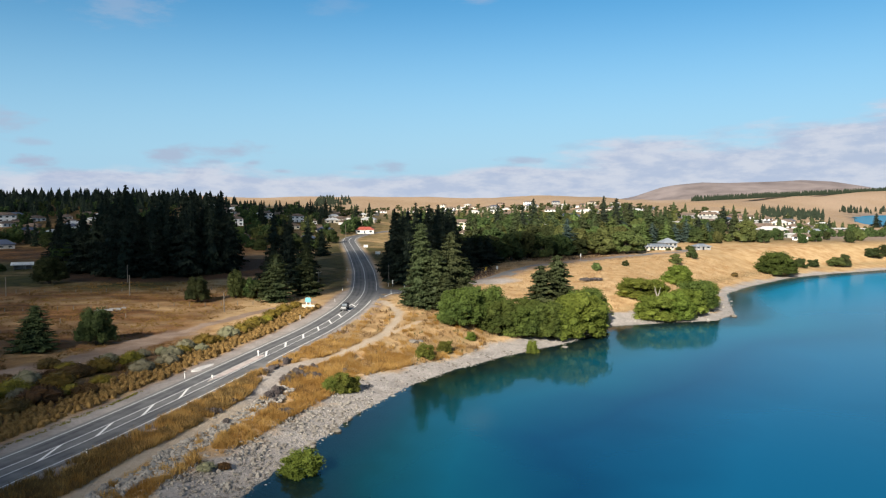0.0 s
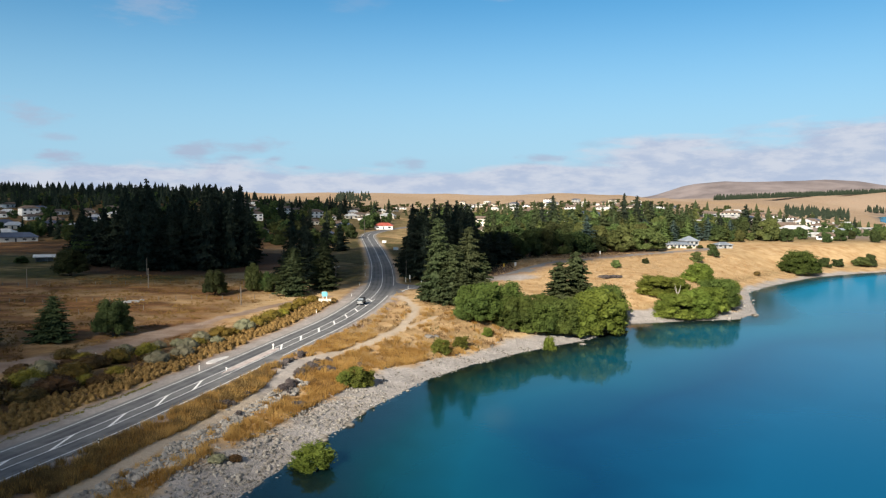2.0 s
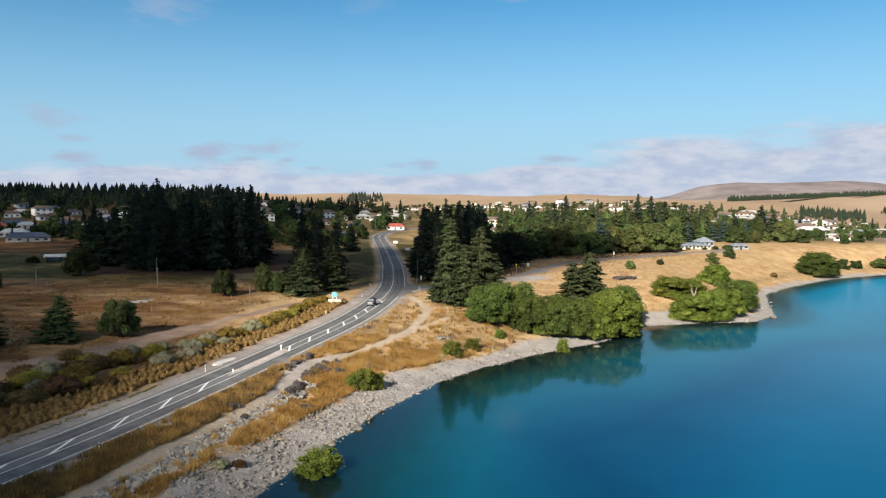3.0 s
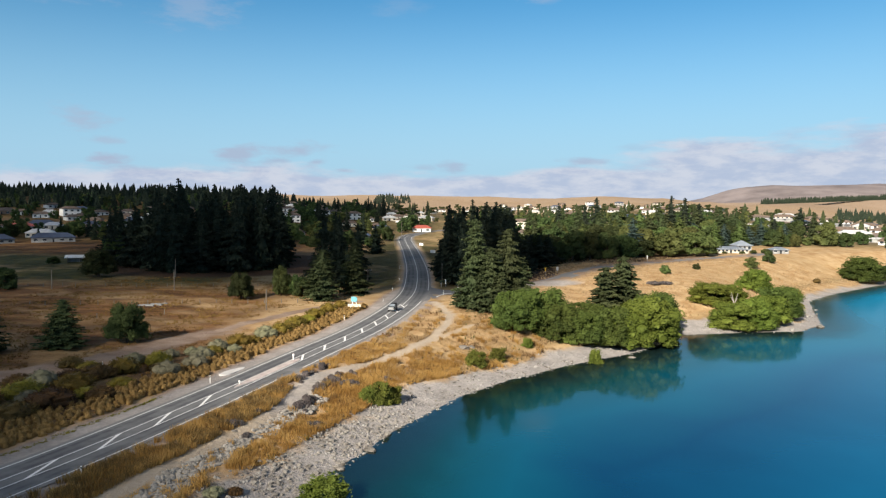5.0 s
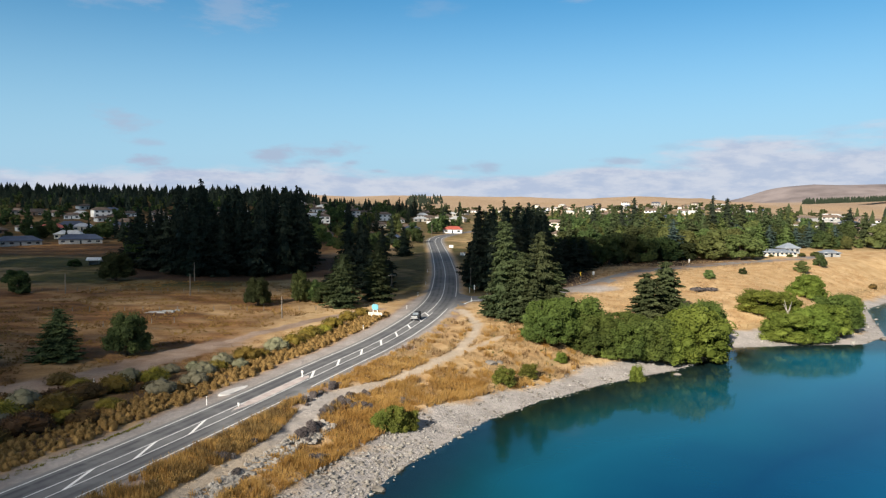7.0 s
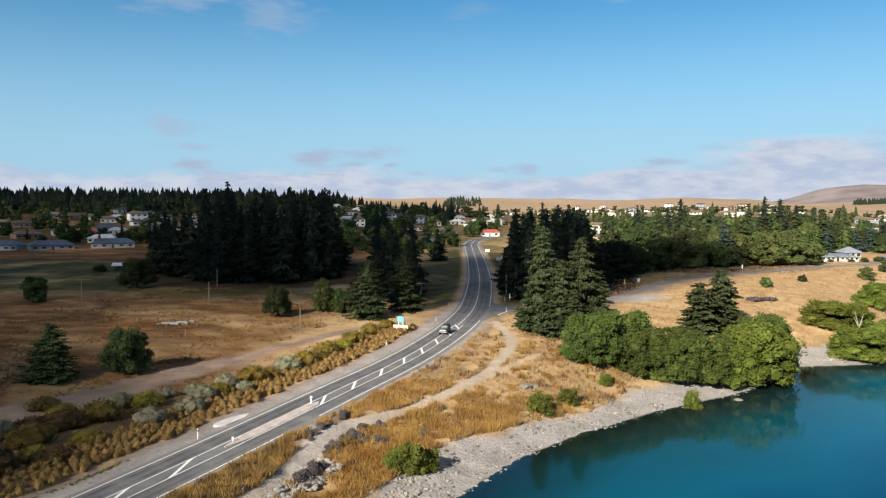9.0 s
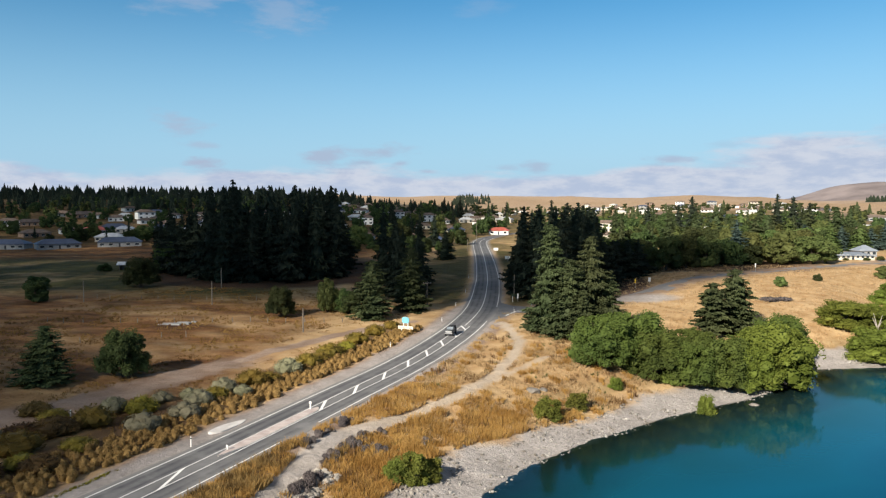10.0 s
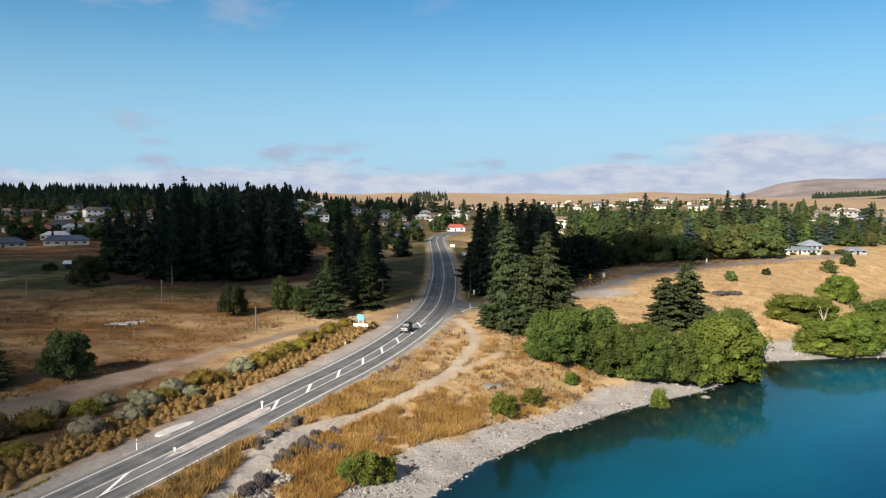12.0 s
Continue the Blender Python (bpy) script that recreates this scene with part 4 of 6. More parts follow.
def plant(key, x, y, height, width, label="", group="", turn=None, sink=0.0, z=None):
    """One tree or shrub of a kind, standing on the ground."""
    name, crown, trunk, own, category = PROTOTYPES[key]
    turn = (x * 12.9 + y * 7.3) % 6.283 if turn is None else turn
    place = Matrix.Translation((x, y, lifted(x, y, -sink) if z is None else z)) @ Matrix.Rotation(turn, 4, "Z")
    if (key, label, group) in FIRST:
        old = FIRST[key, label, group]
        return copy_thing(old, place @ Matrix.Diagonal((width / old.scale[0], width / old.scale[1], height / old.scale[2], 1)))
    ob = thing(name, label or own, category, group)
    if trunk:
        part("trunk", trunk, None, ob)
    part("crown", crown, None, ob)
    ob.matrix_basis = place @ Matrix.Diagonal((width, width, height, 1))
    FIRST[key, label, group] = ob
    return ob


CONE_TRUNK = trunk_mesh("conifer_trunk", 0.93, 0.032)
BRANCHES = [((0, 0, 0.2), (0.24 * math.cos(a), 0.24 * math.sin(a), 0.55), 0.03, 0.01) for a in (0.3, 1.5, 2.6, 3.9, 5.2)]
BROAD_TRUNK = trunk_mesh("broad_trunk", 0.7, 0.045, BRANCHES)
for k, (w, dr, rg, tp) in enumerate(((24, 0.35, 0.18, 0.68), (22, 0.5, 0.26, 0.6), (27, 0.3, 0.22, 0.76))):
    tree_kind(f"fir{k}", "conifer_tree", conifer_crown(11 + k, int(w * 1.7), 1.3 * dr, rg * 1.1, tp * 0.8, fine=0.55, twigs=(-1, 0, 1)), CONE_TRUNK, FIR, "tall green fir with drooping branches on dry grass")
    tree_kind(f"town_fir{k}", "conifer_tree", conifer_crown(15 + k, w - 3, dr, rg, tp), CONE_TRUNK, FIR, "green fir standing among garden trees")
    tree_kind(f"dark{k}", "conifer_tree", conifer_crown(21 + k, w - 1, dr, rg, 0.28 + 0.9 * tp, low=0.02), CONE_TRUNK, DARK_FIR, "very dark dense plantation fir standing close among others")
tree_kind("pine", "pine_tree", conifer_crown(31, 34, 0.45, 0.3, 0.5, 0.10, 1.1, 0.8, (-1, 0, 1), 2.2), CONE_TRUNK, FIR, "ragged green pine with open branches on dry grass")
tree_kind("blue", "spruce_tree", conifer_crown(32, 20, 0.3, 0.15, 0.9), CONE_TRUNK, BLUE_FIR, "silvery blue spruce among garden trees")
tree_kind("larch", "conifer_tree", conifer_crown(34, 22, 0.25, 0.16, 0.8, fullness=1.15), CONE_TRUNK, LIGHT_LEAF, "pale green pointed conifer among garden trees")
tree_kind("slim", "conifer_tree", conifer_crown(33, 24, 0.45, 0.2, 0.7), CONE_TRUNK, DARK_FIR, "slender dark conifer rising above the town trees")
for k in range(3):
    tree_kind(f"sallow{k}", "willow_tree", broad_crown(45 + k, 75, 1.1, 150, 0.43, 0.1, 0.05, 0.62, 0.115, 1.3), BROAD_TRUNK, DARK_WILLOW, "bushy deep green willow at the lake shore")
    tree_kind(f"willow{k}", "willow_tree", broad_crown(41 + k, 72, 1.2, 150, 0.42, 0.1, 0.05, 0.62, 0.115, 1.3), BROAD_TRUNK, WILLOW, "bushy bright green willow at the lake shore")
    tree_kind(f"leafy{k}", "broadleaf_tree", broad_crown(51 + k, 20, 1.05, 110, 0.35, 0.14, plain=True), BROAD_TRUNK, DARK_LEAF, "dark green broadleaf tree with rounded crown")
    tree_kind(f"pale{k}", "broadleaf_tree", broad_crown(61 + k, 18, 1.0, 110, 0.35, 0.16, plain=True), BROAD_TRUNK, LIGHT_LEAF, "pale green garden tree with rounded crown")
    tree_kind(f"sage{k}", "sage_shrub", shrub_crown(71 + k, 1100, 0.075, 0.08, 7), None, SAGE, "rounded grey-green shrub in the roadside planting", "shrub")
    tree_kind(f"broom{k}", "broom_shrub", shrub_crown(81 + k, 1500, 0.08, 0.14, 8, True), None, BROOM, "olive and rust coloured shrub in the roadside planting", "shrub")
tree_kind("field_tree", "broadleaf_tree", broad_crown(55, 56, 1.1, 170, 0.44, 0.16, 0.055, 0.6, 0.12, 1.42), BROAD_TRUNK, DARK_LEAF, "round dark green tree on dry grass")
tree_kind("poplar", "poplar_tree", broad_crown(91, 36, 1.3, 110, 0.36, 0.08, 0.07, 0.6, 0.12, 1.35), BROAD_TRUNK, LIGHT_LEAF, "upright pale green poplar on dry grass")
tree_kind("rusty", "scrub_bush", shrub_crown(92, 1500, 0.09, 0.16, 8, True), None, RUSTY, "low rusty brown scrub bush beside the road", "shrub")
tree_kind("lavender", "scrub_bush", shrub_crown(93, 900, 0.2, 0.25, 9, True), None, LAVENDER, "low grey-purple scrub bush beside the trail", "shrub")
tree_kind("osier", "willow_bush", broad_crown(94, 44, 1.15, 85, 0.40, 0.08, 0.085, 0.62, 0.12, 1.5), None, OSIER, "young green willow bush on the gravel beach", "shrub")
tree_kind("young_osier", "willow_bush", broad_crown(95, 40, 1.2, 85, 0.38, 0.08, 0.085, 0.62, 0.12, 1.55), None, WILLOW, "feathery yellow-green willow bush at the waterline", "shrub")

# trees and bushes near the road and the shore
for key, x, y, h, w in (("fir0", -5.9, 200, 23.4, 9.6), ("fir1", 2.4, 200, 21.0, 9.8), ("fir2", -2.0, 196.6, 16.4, 9.4), ("fir2", -7.0, 203.5, 14.0, 8.6), ("fir1", 5.4, 201.0, 13.5, 8.0), ("fir0", 0.8, 194.0, 10.5, 7.6)):
    plant(key, x, y, h, w, group="firs by the junction")
plant("fir2", -79.3, 146.5, 9.3, 8.4, "dark green young fir with wide skirts on dry grass")
plant("field_tree", -70.4, 153.0, 7.5, 7.8, "round dark green tree on dry grass beside a dirt track")
plant("fir1", -89.5, 139, 9.5, 9.0, "dark green young fir with wide skirts on dry grass")
plant("field_tree", -69, 212.5, 7.2, 6.8, "small upright green tree on the dry field")
plant("field_tree", -134.6, 259, 9.4, 11.5, "wide dark green tree beside a small shed")
plant("leafy0", -144, 225, 5.7, 6.5, "small dark tree on the field")
plant("leafy1", -176.6, 301.5, 3.1, 5.4, "low dark bush on the field")
plant("leafy1", -160, 245, 5.0, 7.0, "small dark tree on the field")
plant("poplar", -60.6, 221, 8.6, 5.6)
plant("poplar", -56.4, 222, 6.0, 5.4)
plant("leafy1", -54.0, 220, 5.5, 6.0, "low dark green tree beside the firs")
for key, x, y, h, w in (("fir0", -47.2, 214, 14.0, 9.6), ("fir2", -40.6, 225.5, 16.4, 8.8), ("dark0", -61.9, 278, 26.0, 9.5), ("dark1", -52.5, 258, 21, 9.5), ("dark2", -46, 241, 13, 9.5),
                        ("dark1", -45.5, 255, 19.5, 9), ("dark2", -55, 265, 22, 9), ("dark1", -56, 240, 11, 8), ("dark0", -50.5, 280, 17, 9), ("dark2", -58.9, 369, 14, 8.5), ("dark0", -61, 300, 17, 9)):
    plant(key, x, y, h, w, "dark green roadside fir on dry ground", "firs along the road")
plant("pine", 32.2, 213.5, 14.2, 9.0, "tall ragged dark pine behind the willows", turn=1.0)
plant("pine", 27.3, 210.0, 10.8, 9.0)
for k, (x, y, h, w) in enumerate(((4.5, 176.5, 9.2, 11.5), (9.5, 181, 9.0, 11.5), (13.0, 177.0, 8.0, 10), (18.2, 176.8, 7.4, 10), (24.0, 179.5, 8.4, 10.5), (33.0, 184.2, 11.0, 14.5), (28.5, 180.8, 8.0, 10), (38.5, 203, 9.2, 11.5), (36.5, 193, 8, 10), (20, 187, 6.6, 10))):
    plant(f"{'willow' if k in (5, 6) else 'sallow'}{k % 3}", x, y, h, w, group="willows on the shore")
for k, (x, y, h, w) in enumerate(((58.2, 227.5, 6.0, 12.0), (64.0, 230, 5.2, 9), (85.3, 276, 7.6, 11.5), (59.0, 209.8, 6.8, 12.0), (65, 211, 7.6, 10), (69.0, 215.5, 7.4, 12.0), (75.0, 224.5, 8.4, 12.5), (80.5, 234, 7.2, 10.5))):
    plant(f"{'sallow' if k == 6 else 'willow'}{(k + 1) % 3}", x, y, h, w, group="willows on the point")
plant("sallow2", 152.0, 345.5, 10.2, 19.5, "broad dark green willow reflected in the lake")
for key, x, y, h, w in (("osier", -16.8, 124.6, 3.5, 3.4), ("osier", -18.6, 123.8, 2.6, 2.8), ("osier", -3.6, 151.6, 3.2, 4.0), ("osier", 0.2, 157.5, 2.6, 3.4), ("young_osier", 19.3, 164.0, 3.2, 2.8), ("osier", -15.2, 126.2, 2.6, 2.6), ("young_osier", 6.1, 168.8, 2.0, 2.4)):
    plant(key, x, y, h, w, sink=0.2)
plant("young_osier", -17.0, 88.9, 3.0, 5.2, "bright green willow bush standing in shallow lake water", z=-0.3)
for key, x, y, h, w in (("leafy0", 172.7, 366, 4.6, 6), ("leafy1", 181.7, 372, 4.1, 6.3), ("pale1", 196, 378, 4.8, 8.9), ("leafy2", 202, 380, 6.2, 5.7), ("leafy1", 228, 402, 5.5, 10), ("leafy0", 240, 406, 7, 12), ("pale0", 56.4, 278, 3.2, 4.0), ("leafy1", 71.0, 295, 2.5, 2.7), ("leafy2", 110.2, 336, 4.9, 5), ("pale2", 97.5, 318, 4.2, 5.5), ("rusty", 124, 322, 2.2, 3)):
    plant(key, x, y, h, w, "green bush on the golden lakeside meadow", "meadow bushes")
plant("lavender", 47.7, 252.6, 1.1, 5.0, "low grey-purple scrub patch on the golden meadow")
plant("lavender", 51.3, 253.4, 1.0, 4.5, "low grey-purple scrub patch on the golden meadow")


def scatter(seed, count, inside, gap):
    """Places for up to that many plants, no nearer to one another than gap. inside: x0, x1, y0, y1 and a test."""
    rng = np.random.default_rng(seed)
    x0, x1, y0, y1, test = inside
    out = []
    for _ in range(count * 40):
        x, y = rng.uniform(x0, x1), rng.uniform(y0, y1)
        if test(x, y) and all((x - a) ** 2 + (y - b) ** 2 > gap * gap for a, b in out):
            out.append((x, y))
            if len(out) == count:
                break
    return out, rng


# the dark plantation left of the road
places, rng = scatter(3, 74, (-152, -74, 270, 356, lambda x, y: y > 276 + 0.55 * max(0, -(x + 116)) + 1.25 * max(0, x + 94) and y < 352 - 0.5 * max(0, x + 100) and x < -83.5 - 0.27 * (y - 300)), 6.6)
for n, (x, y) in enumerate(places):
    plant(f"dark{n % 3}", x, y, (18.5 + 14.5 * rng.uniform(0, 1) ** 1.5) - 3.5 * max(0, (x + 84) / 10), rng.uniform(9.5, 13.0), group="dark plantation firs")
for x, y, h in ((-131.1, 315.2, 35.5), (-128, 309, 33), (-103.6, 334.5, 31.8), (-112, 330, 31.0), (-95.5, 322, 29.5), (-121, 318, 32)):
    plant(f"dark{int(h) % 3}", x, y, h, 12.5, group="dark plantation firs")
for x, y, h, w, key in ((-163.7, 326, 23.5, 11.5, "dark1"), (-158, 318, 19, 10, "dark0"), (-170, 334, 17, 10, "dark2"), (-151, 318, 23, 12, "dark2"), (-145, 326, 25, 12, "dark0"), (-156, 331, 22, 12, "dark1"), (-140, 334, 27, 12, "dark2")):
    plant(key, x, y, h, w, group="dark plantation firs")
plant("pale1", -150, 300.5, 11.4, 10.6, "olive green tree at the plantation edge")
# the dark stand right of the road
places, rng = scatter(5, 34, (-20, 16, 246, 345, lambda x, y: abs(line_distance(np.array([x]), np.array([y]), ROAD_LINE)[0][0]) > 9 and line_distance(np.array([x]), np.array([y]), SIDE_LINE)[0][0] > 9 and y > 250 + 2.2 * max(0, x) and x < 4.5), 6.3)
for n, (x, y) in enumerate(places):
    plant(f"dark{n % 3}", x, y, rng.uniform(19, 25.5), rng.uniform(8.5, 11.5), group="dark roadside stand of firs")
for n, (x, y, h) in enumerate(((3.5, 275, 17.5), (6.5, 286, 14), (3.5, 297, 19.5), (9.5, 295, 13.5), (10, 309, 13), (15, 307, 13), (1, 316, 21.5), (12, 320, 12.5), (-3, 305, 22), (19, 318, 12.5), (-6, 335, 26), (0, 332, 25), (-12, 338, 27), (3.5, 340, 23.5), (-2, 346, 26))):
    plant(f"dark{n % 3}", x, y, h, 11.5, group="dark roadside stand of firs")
# broadleaf belt along the side road, then the town's trees behind it
for n, (x, y, h, w) in enumerate(((16, 322, 12.0, 11), (22, 325, 10.5, 10), (29.5, 329, 12.0, 11), (37, 333, 11.6, 9.5), (44.5, 337, 11.0, 11), (54, 344, 9.8, 11), (33, 345, 11.6, 11), (48, 354, 11.0, 12), (22, 340, 10.2, 11), (62, 352, 8.0, 12))):
    plant(f"leafy{n % 3}", x, y, h, w, group="dark trees along the side road")
for n, (x, y, h, w) in enumerate(((73, 352, 10.5, 14), (86, 355, 11, 14), (79, 366, 12, 13), (66, 366, 12, 12), (92, 360, 9, 11), (88, 374, 12, 13), (58, 372, 13, 12))):
    plant(f"pale{n % 3}", x, y, h, w, group="garden trees along the side road")
for x, y, h, w in ((112, 424, 13.5, 10), (125, 425, 13, 10), (146, 426, 11, 9), (84, 401, 14, 11), (96, 432, 15.5, 11), (70, 422, 17, 12), (57, 402, 15, 11), (38, 372, 14, 10), (78, 452, 19, 12)):
    plant("larch", x, y, h, w, group="pale town conifers")
for x, y, h, w in ((118, 428, 12, 9), (132, 432, 11, 9), (101, 417, 11.5, 9), (76, 382, 12, 9), (62, 440, 15, 10)):
    plant("blue", x, y, h, w, group="town spruces")
for n in range(16):
    x, y = -112 + 3.1 * n + 4 * math.sin(2.9 * n), 405 + 58 * (n % 3) / 2 + 8 * math.sin(4.7 * n)
    if line_distance(np.array([x]), np.array([y]), ROAD_LINE)[0][0] > 10:
        plant(f"leafy{n % 3}", x, y, 6.5 + 2.2 * math.sin(3.7 * n), 7.5, "dark hedge tree at the entrance to the town", "hedge trees")
for x, y, h, w in ((98.5, 371, 1.5, 3.2), (103, 372.5, 1.1, 2.6), (110.5, 372, 1.3, 3.0), (116, 374, 1.8, 3.4), (122.5, 377, 2.2, 4.0), (127, 381, 1.3, 2.4)):
    plant("pale1", x, y, h, w, "low garden shrub before the bungalow", "garden shrubs")
plant("pale0", 20.6, 430, 12, 13, "bright yellow-green rounded tree before the lodge")
plant("dark1", 482, 845, 17, 12, "dark conifer standing before the far bay")
plant("dark0", 496, 850, 9, 9, "dark conifer standing before the far bay")
plant("blue", 57.3, 350, 17.5, 10.5)
plant("blue", 105.1, 440, 12.0, 12.0)
plant("blue", 150, 430, 12.0, 9.0)
plant("blue", 140, 437, 14.0, 8.0)
for key, x, y, h, w in (("slim", 51.6, 432.5, 26.2, 9.5), ("slim", 46, 440, 22, 9), ("slim", 101.5, 480, 27, 9), ("slim", 109.6, 480, 25.6, 10.5), ("slim", 118, 481, 22, 10.5), ("town_fir0", 89.6, 438, 17, 15), ("town_fir1", 60, 415, 19, 15), ("town_fir2", 124, 443, 12.5, 10),
                        ("dark1", 196, 531, 18.5, 12), ("town_fir0", 128, 470, 20, 13), ("town_fir1", 74, 400, 16, 12), ("town_fir2", 48, 395, 19, 12), ("dark2", 36, 500, 22, 9), ("dark0", 152, 452, 14, 11), ("town_fir1", 112, 462, 19, 13), ("town_fir0", 40, 420, 18, 12)):
    plant(key, x, y, h, w, "tall green conifer rising above the town gardens", "town conifers")


# ---- houses ----
def house(x, y, w, d, h, roof_h, turn, wall, roof, label, storeys=1, windows=3, name="house"):
    """A house: body, hipped or gabled roof with eaves, windows with frames on the long sides, a door."""
    ob = thing(name, label, "house", "houses of the town")
    z = min(lifted(x + a, y + b, 0) for a in (-w / 3, w / 3) for b in (-d / 3, d / 3))
    ob.matrix_basis = pose(x, y, z, 0, 0, turn)
    total = h * storeys
    part("wall", boxes((-w / 2, -d / 2, -1.5, w / 2, d / 2, total)), wall, ob)
    e, rid = 0.55, max(0.0, w / 2 - (d / 2 if roof_h > 0 else 0) * 0.75)
    a, b, t = w / 2 + e, d / 2 + e, total
    co = [(-a, -b, t - 0.1), (a, -b, t - 0.1), (a, b, t - 0.1), (-a, b, t - 0.1), (-a, -b, t + 0.1), (a, -b, t + 0.1), (a, b, t + 0.1), (-a, b, t + 0.1), (-rid, 0, t + roof_h), (rid, 0, t + roof_h)]
    fc = [(3, 2, 1, 0), (0, 1, 5, 4), (1, 2, 6, 5), (2, 3, 7, 6), (3, 0, 4, 7), (4, 5, 9, 8), (6, 7, 8, 9), (5, 6, 9), (7, 4, 8)]
    part("roof", mesh_of("roof", co, fc, roof), roof, ob)
    for s in range(storeys):
        for k in range(windows):
            cx = -w / 2 + (k + 0.5) * w / windows
            ww, zb = min(1.9, 0.55 * w / windows), s * h + 0.8
            if s == 0 and k == windows // 2 and windows > 1:
                part("door", boxes((cx - 0.45, -d / 2 - 0.05, 0.05, cx + 0.45, -d / 2 + 0.05, 2.05)), GLASS, ob)
                continue
            win = part("window", boxes((cx - ww / 2, -d / 2 - 0.03, zb, cx + ww / 2, -d / 2 + 0.04, zb + 1.25)), GLASS, ob)
            part("sill", boxes((cx - ww / 2 - 0.08, -d / 2 - 0.06, zb - 0.09, cx + ww / 2 + 0.08, -d / 2 - 0.002, zb)), WHITE, win)
            part("lintel", boxes((cx - ww / 2 - 0.08, -d / 2 - 0.05, zb + 1.25, cx + ww / 2 + 0.08, -d / 2 - 0.002, zb + 1.33)), WHITE, win)
    return ob


L_HOUSES = [(-300, 399, 19, "n"), (-276, 405, 21, "n"), (-252, 424, 22, "n"), (-277, 452, 15, "g"), (-311, 485, 16, "r"), (-328, 482, 10, "w"), (-310, 505, 17, "n"), (-296, 496, 11, "g"),
            (-336, 462, 16, "k"), (-384, 497, 12, "w"), (-383, 516, 17, "k"), (-342, 556, 11, "w"), (-330, 573, 13, "w"), (-365, 567, 9, "w"), (-382, 569, 20, "k"), (-400, 571, 12, "c"), (-255, 500, 13, "g"), (-240, 470, 13, "w"), (-225, 520, 13, "k")]
M_HOUSES = [(-193, 685, 12, "w"), (-181, 631, 11, "g"), (-164, 602, 11, "w"), (-147, 523, 10, "w"), (-131, 493, 9, "w"), (-155, 664, 11, "w"), (-145, 674, 11, "w"), (-148, 716, 13, "w"), (-126, 650, 12, "w"), (-112, 640, 11, "w"),
            (-104, 494, 8, "w"), (-84, 471, 9, "n"), (-92, 678, 10, "c"), (-77, 688, 10, "w"), (-57, 556, 13, "r"), (-66, 676, 13, "g"), (-215, 640, 12, "w"), (-205, 600, 12, "k"), (-175, 570, 12, "w")]
R2_HOUSES = [(165, 560, 13, "w"), (150, 610, 13, "g"), (235, 560, 14, "k"), (270, 575, 13, "w"), (225, 520, 15, "g"), (285, 640, 16, "w"), (245, 700, 14, "c"), (275, 780, 16, "g"), (330, 820, 16, "w"), (190, 760, 14, "g"), (210, 830, 14, "w"), (170, 700, 13, "c"), (320, 600, 18, "p"), (345, 700, 16, "g"), (130, 620, 12, "b"), (100, 580, 12, "w"), (75, 560, 12, "g"), (120, 830, 14, "w"), (60, 850, 14, "g"), (20, 700, 13, "w"), (-15, 640, 12, "g"), (40, 640, 13, "w")]
R_HOUSES = [(22, 474, 9, "w"), (18, 524, 10, "c"), (60, 739, 13, "k"), (71, 710, 15, "g"), (50, 518, 10, "w"), (91, 655, 11, "n"), (67, 463, 8, "w"), (113, 678, 14, "n"), (145, 750, 13, "g"),
            (226, 668, 30, "p"), (186, 600, 18, "p"), (203, 589, 19, "p"), (255, 630, 22, "p"), (213, 473, 25, "p"), (212, 447, 9, "w"), (247, 498, 11, "b"), (302, 523, 18, "p"), (308, 733, 14, "w"), (180, 645, 12, "w"), (297, 738, 9, "w")]
T_RNG = np.random.default_rng(41)
T_HOUSES = []          # small houses between the gardens: x, y, width, look
for x0, x1, y0, y1, count, gap in ((-235, -75, 545, 770, 30, 13), (-430, -215, 470, 640, 26, 15), (20, 330, 560, 900, 14, 22)):
    for _ in range(400):
        q = T_RNG.uniform((x0, y0), (x1, y1))
        near = min(math.hypot(q[0] - a, q[1] - b) for a, b, *_ in L_HOUSES + M_HOUSES + R_HOUSES + R2_HOUSES + T_HOUSES)
        if near > gap and q[0] > -0.62 * q[1] and abs(q[0] + 50) > 14:
            T_HOUSES.append((round(float(q[0]), 1), round(float(q[1]), 1), round(float(T_RNG.uniform(8.5, 12.5)), 1), "wkcgnkgk"[len(T_HOUSES) % 8]))
            count -= 1
            if count == 0:
                break
F_HOUSES = [(-77, 894, 12), (-80, 1050, 14), (26, 1208, 18), (43, 1242, 18), (114, 1188, 20), (136, 1210, 20), (177, 1144, 20), (200, 1166, 22), (197, 1075, 16), (221, 1121, 18), (245, 1167, 16), (216, 1020, 14), (70, 1190, 16), (90, 1150, 14), (-40, 1000, 13), (-20, 1100, 16), (155, 1090, 16), (5, 1150, 16), (260, 1080, 16), (290, 1130, 18)]
LOOKS = {"n": (GREY_WALL, ROOF_NAVY, "grey house with a dark navy steel roof"), "b": (WHITE, ROOF_BLUE, "white house with a blue-grey steel roof"), "g": (CREAM, ROOF_GREY, "cream house with a pale grey steel roof"),
         "r": (WHITE, ROOF_RED, "white house with a faded red steel roof"), "w": (WHITE, ROOF_BROWN, "white house with a brown tile roof"), "k": (BROWN_WALL, ROOF_BROWN, "brown brick house with a dark tile roof"),
         "c": (CREAM, ROOF_BROWN, "cream plaster house with a brown roof"), "p": (GREY_WALL, ROOF_GREY, "long grey building with a pale flat roof")}
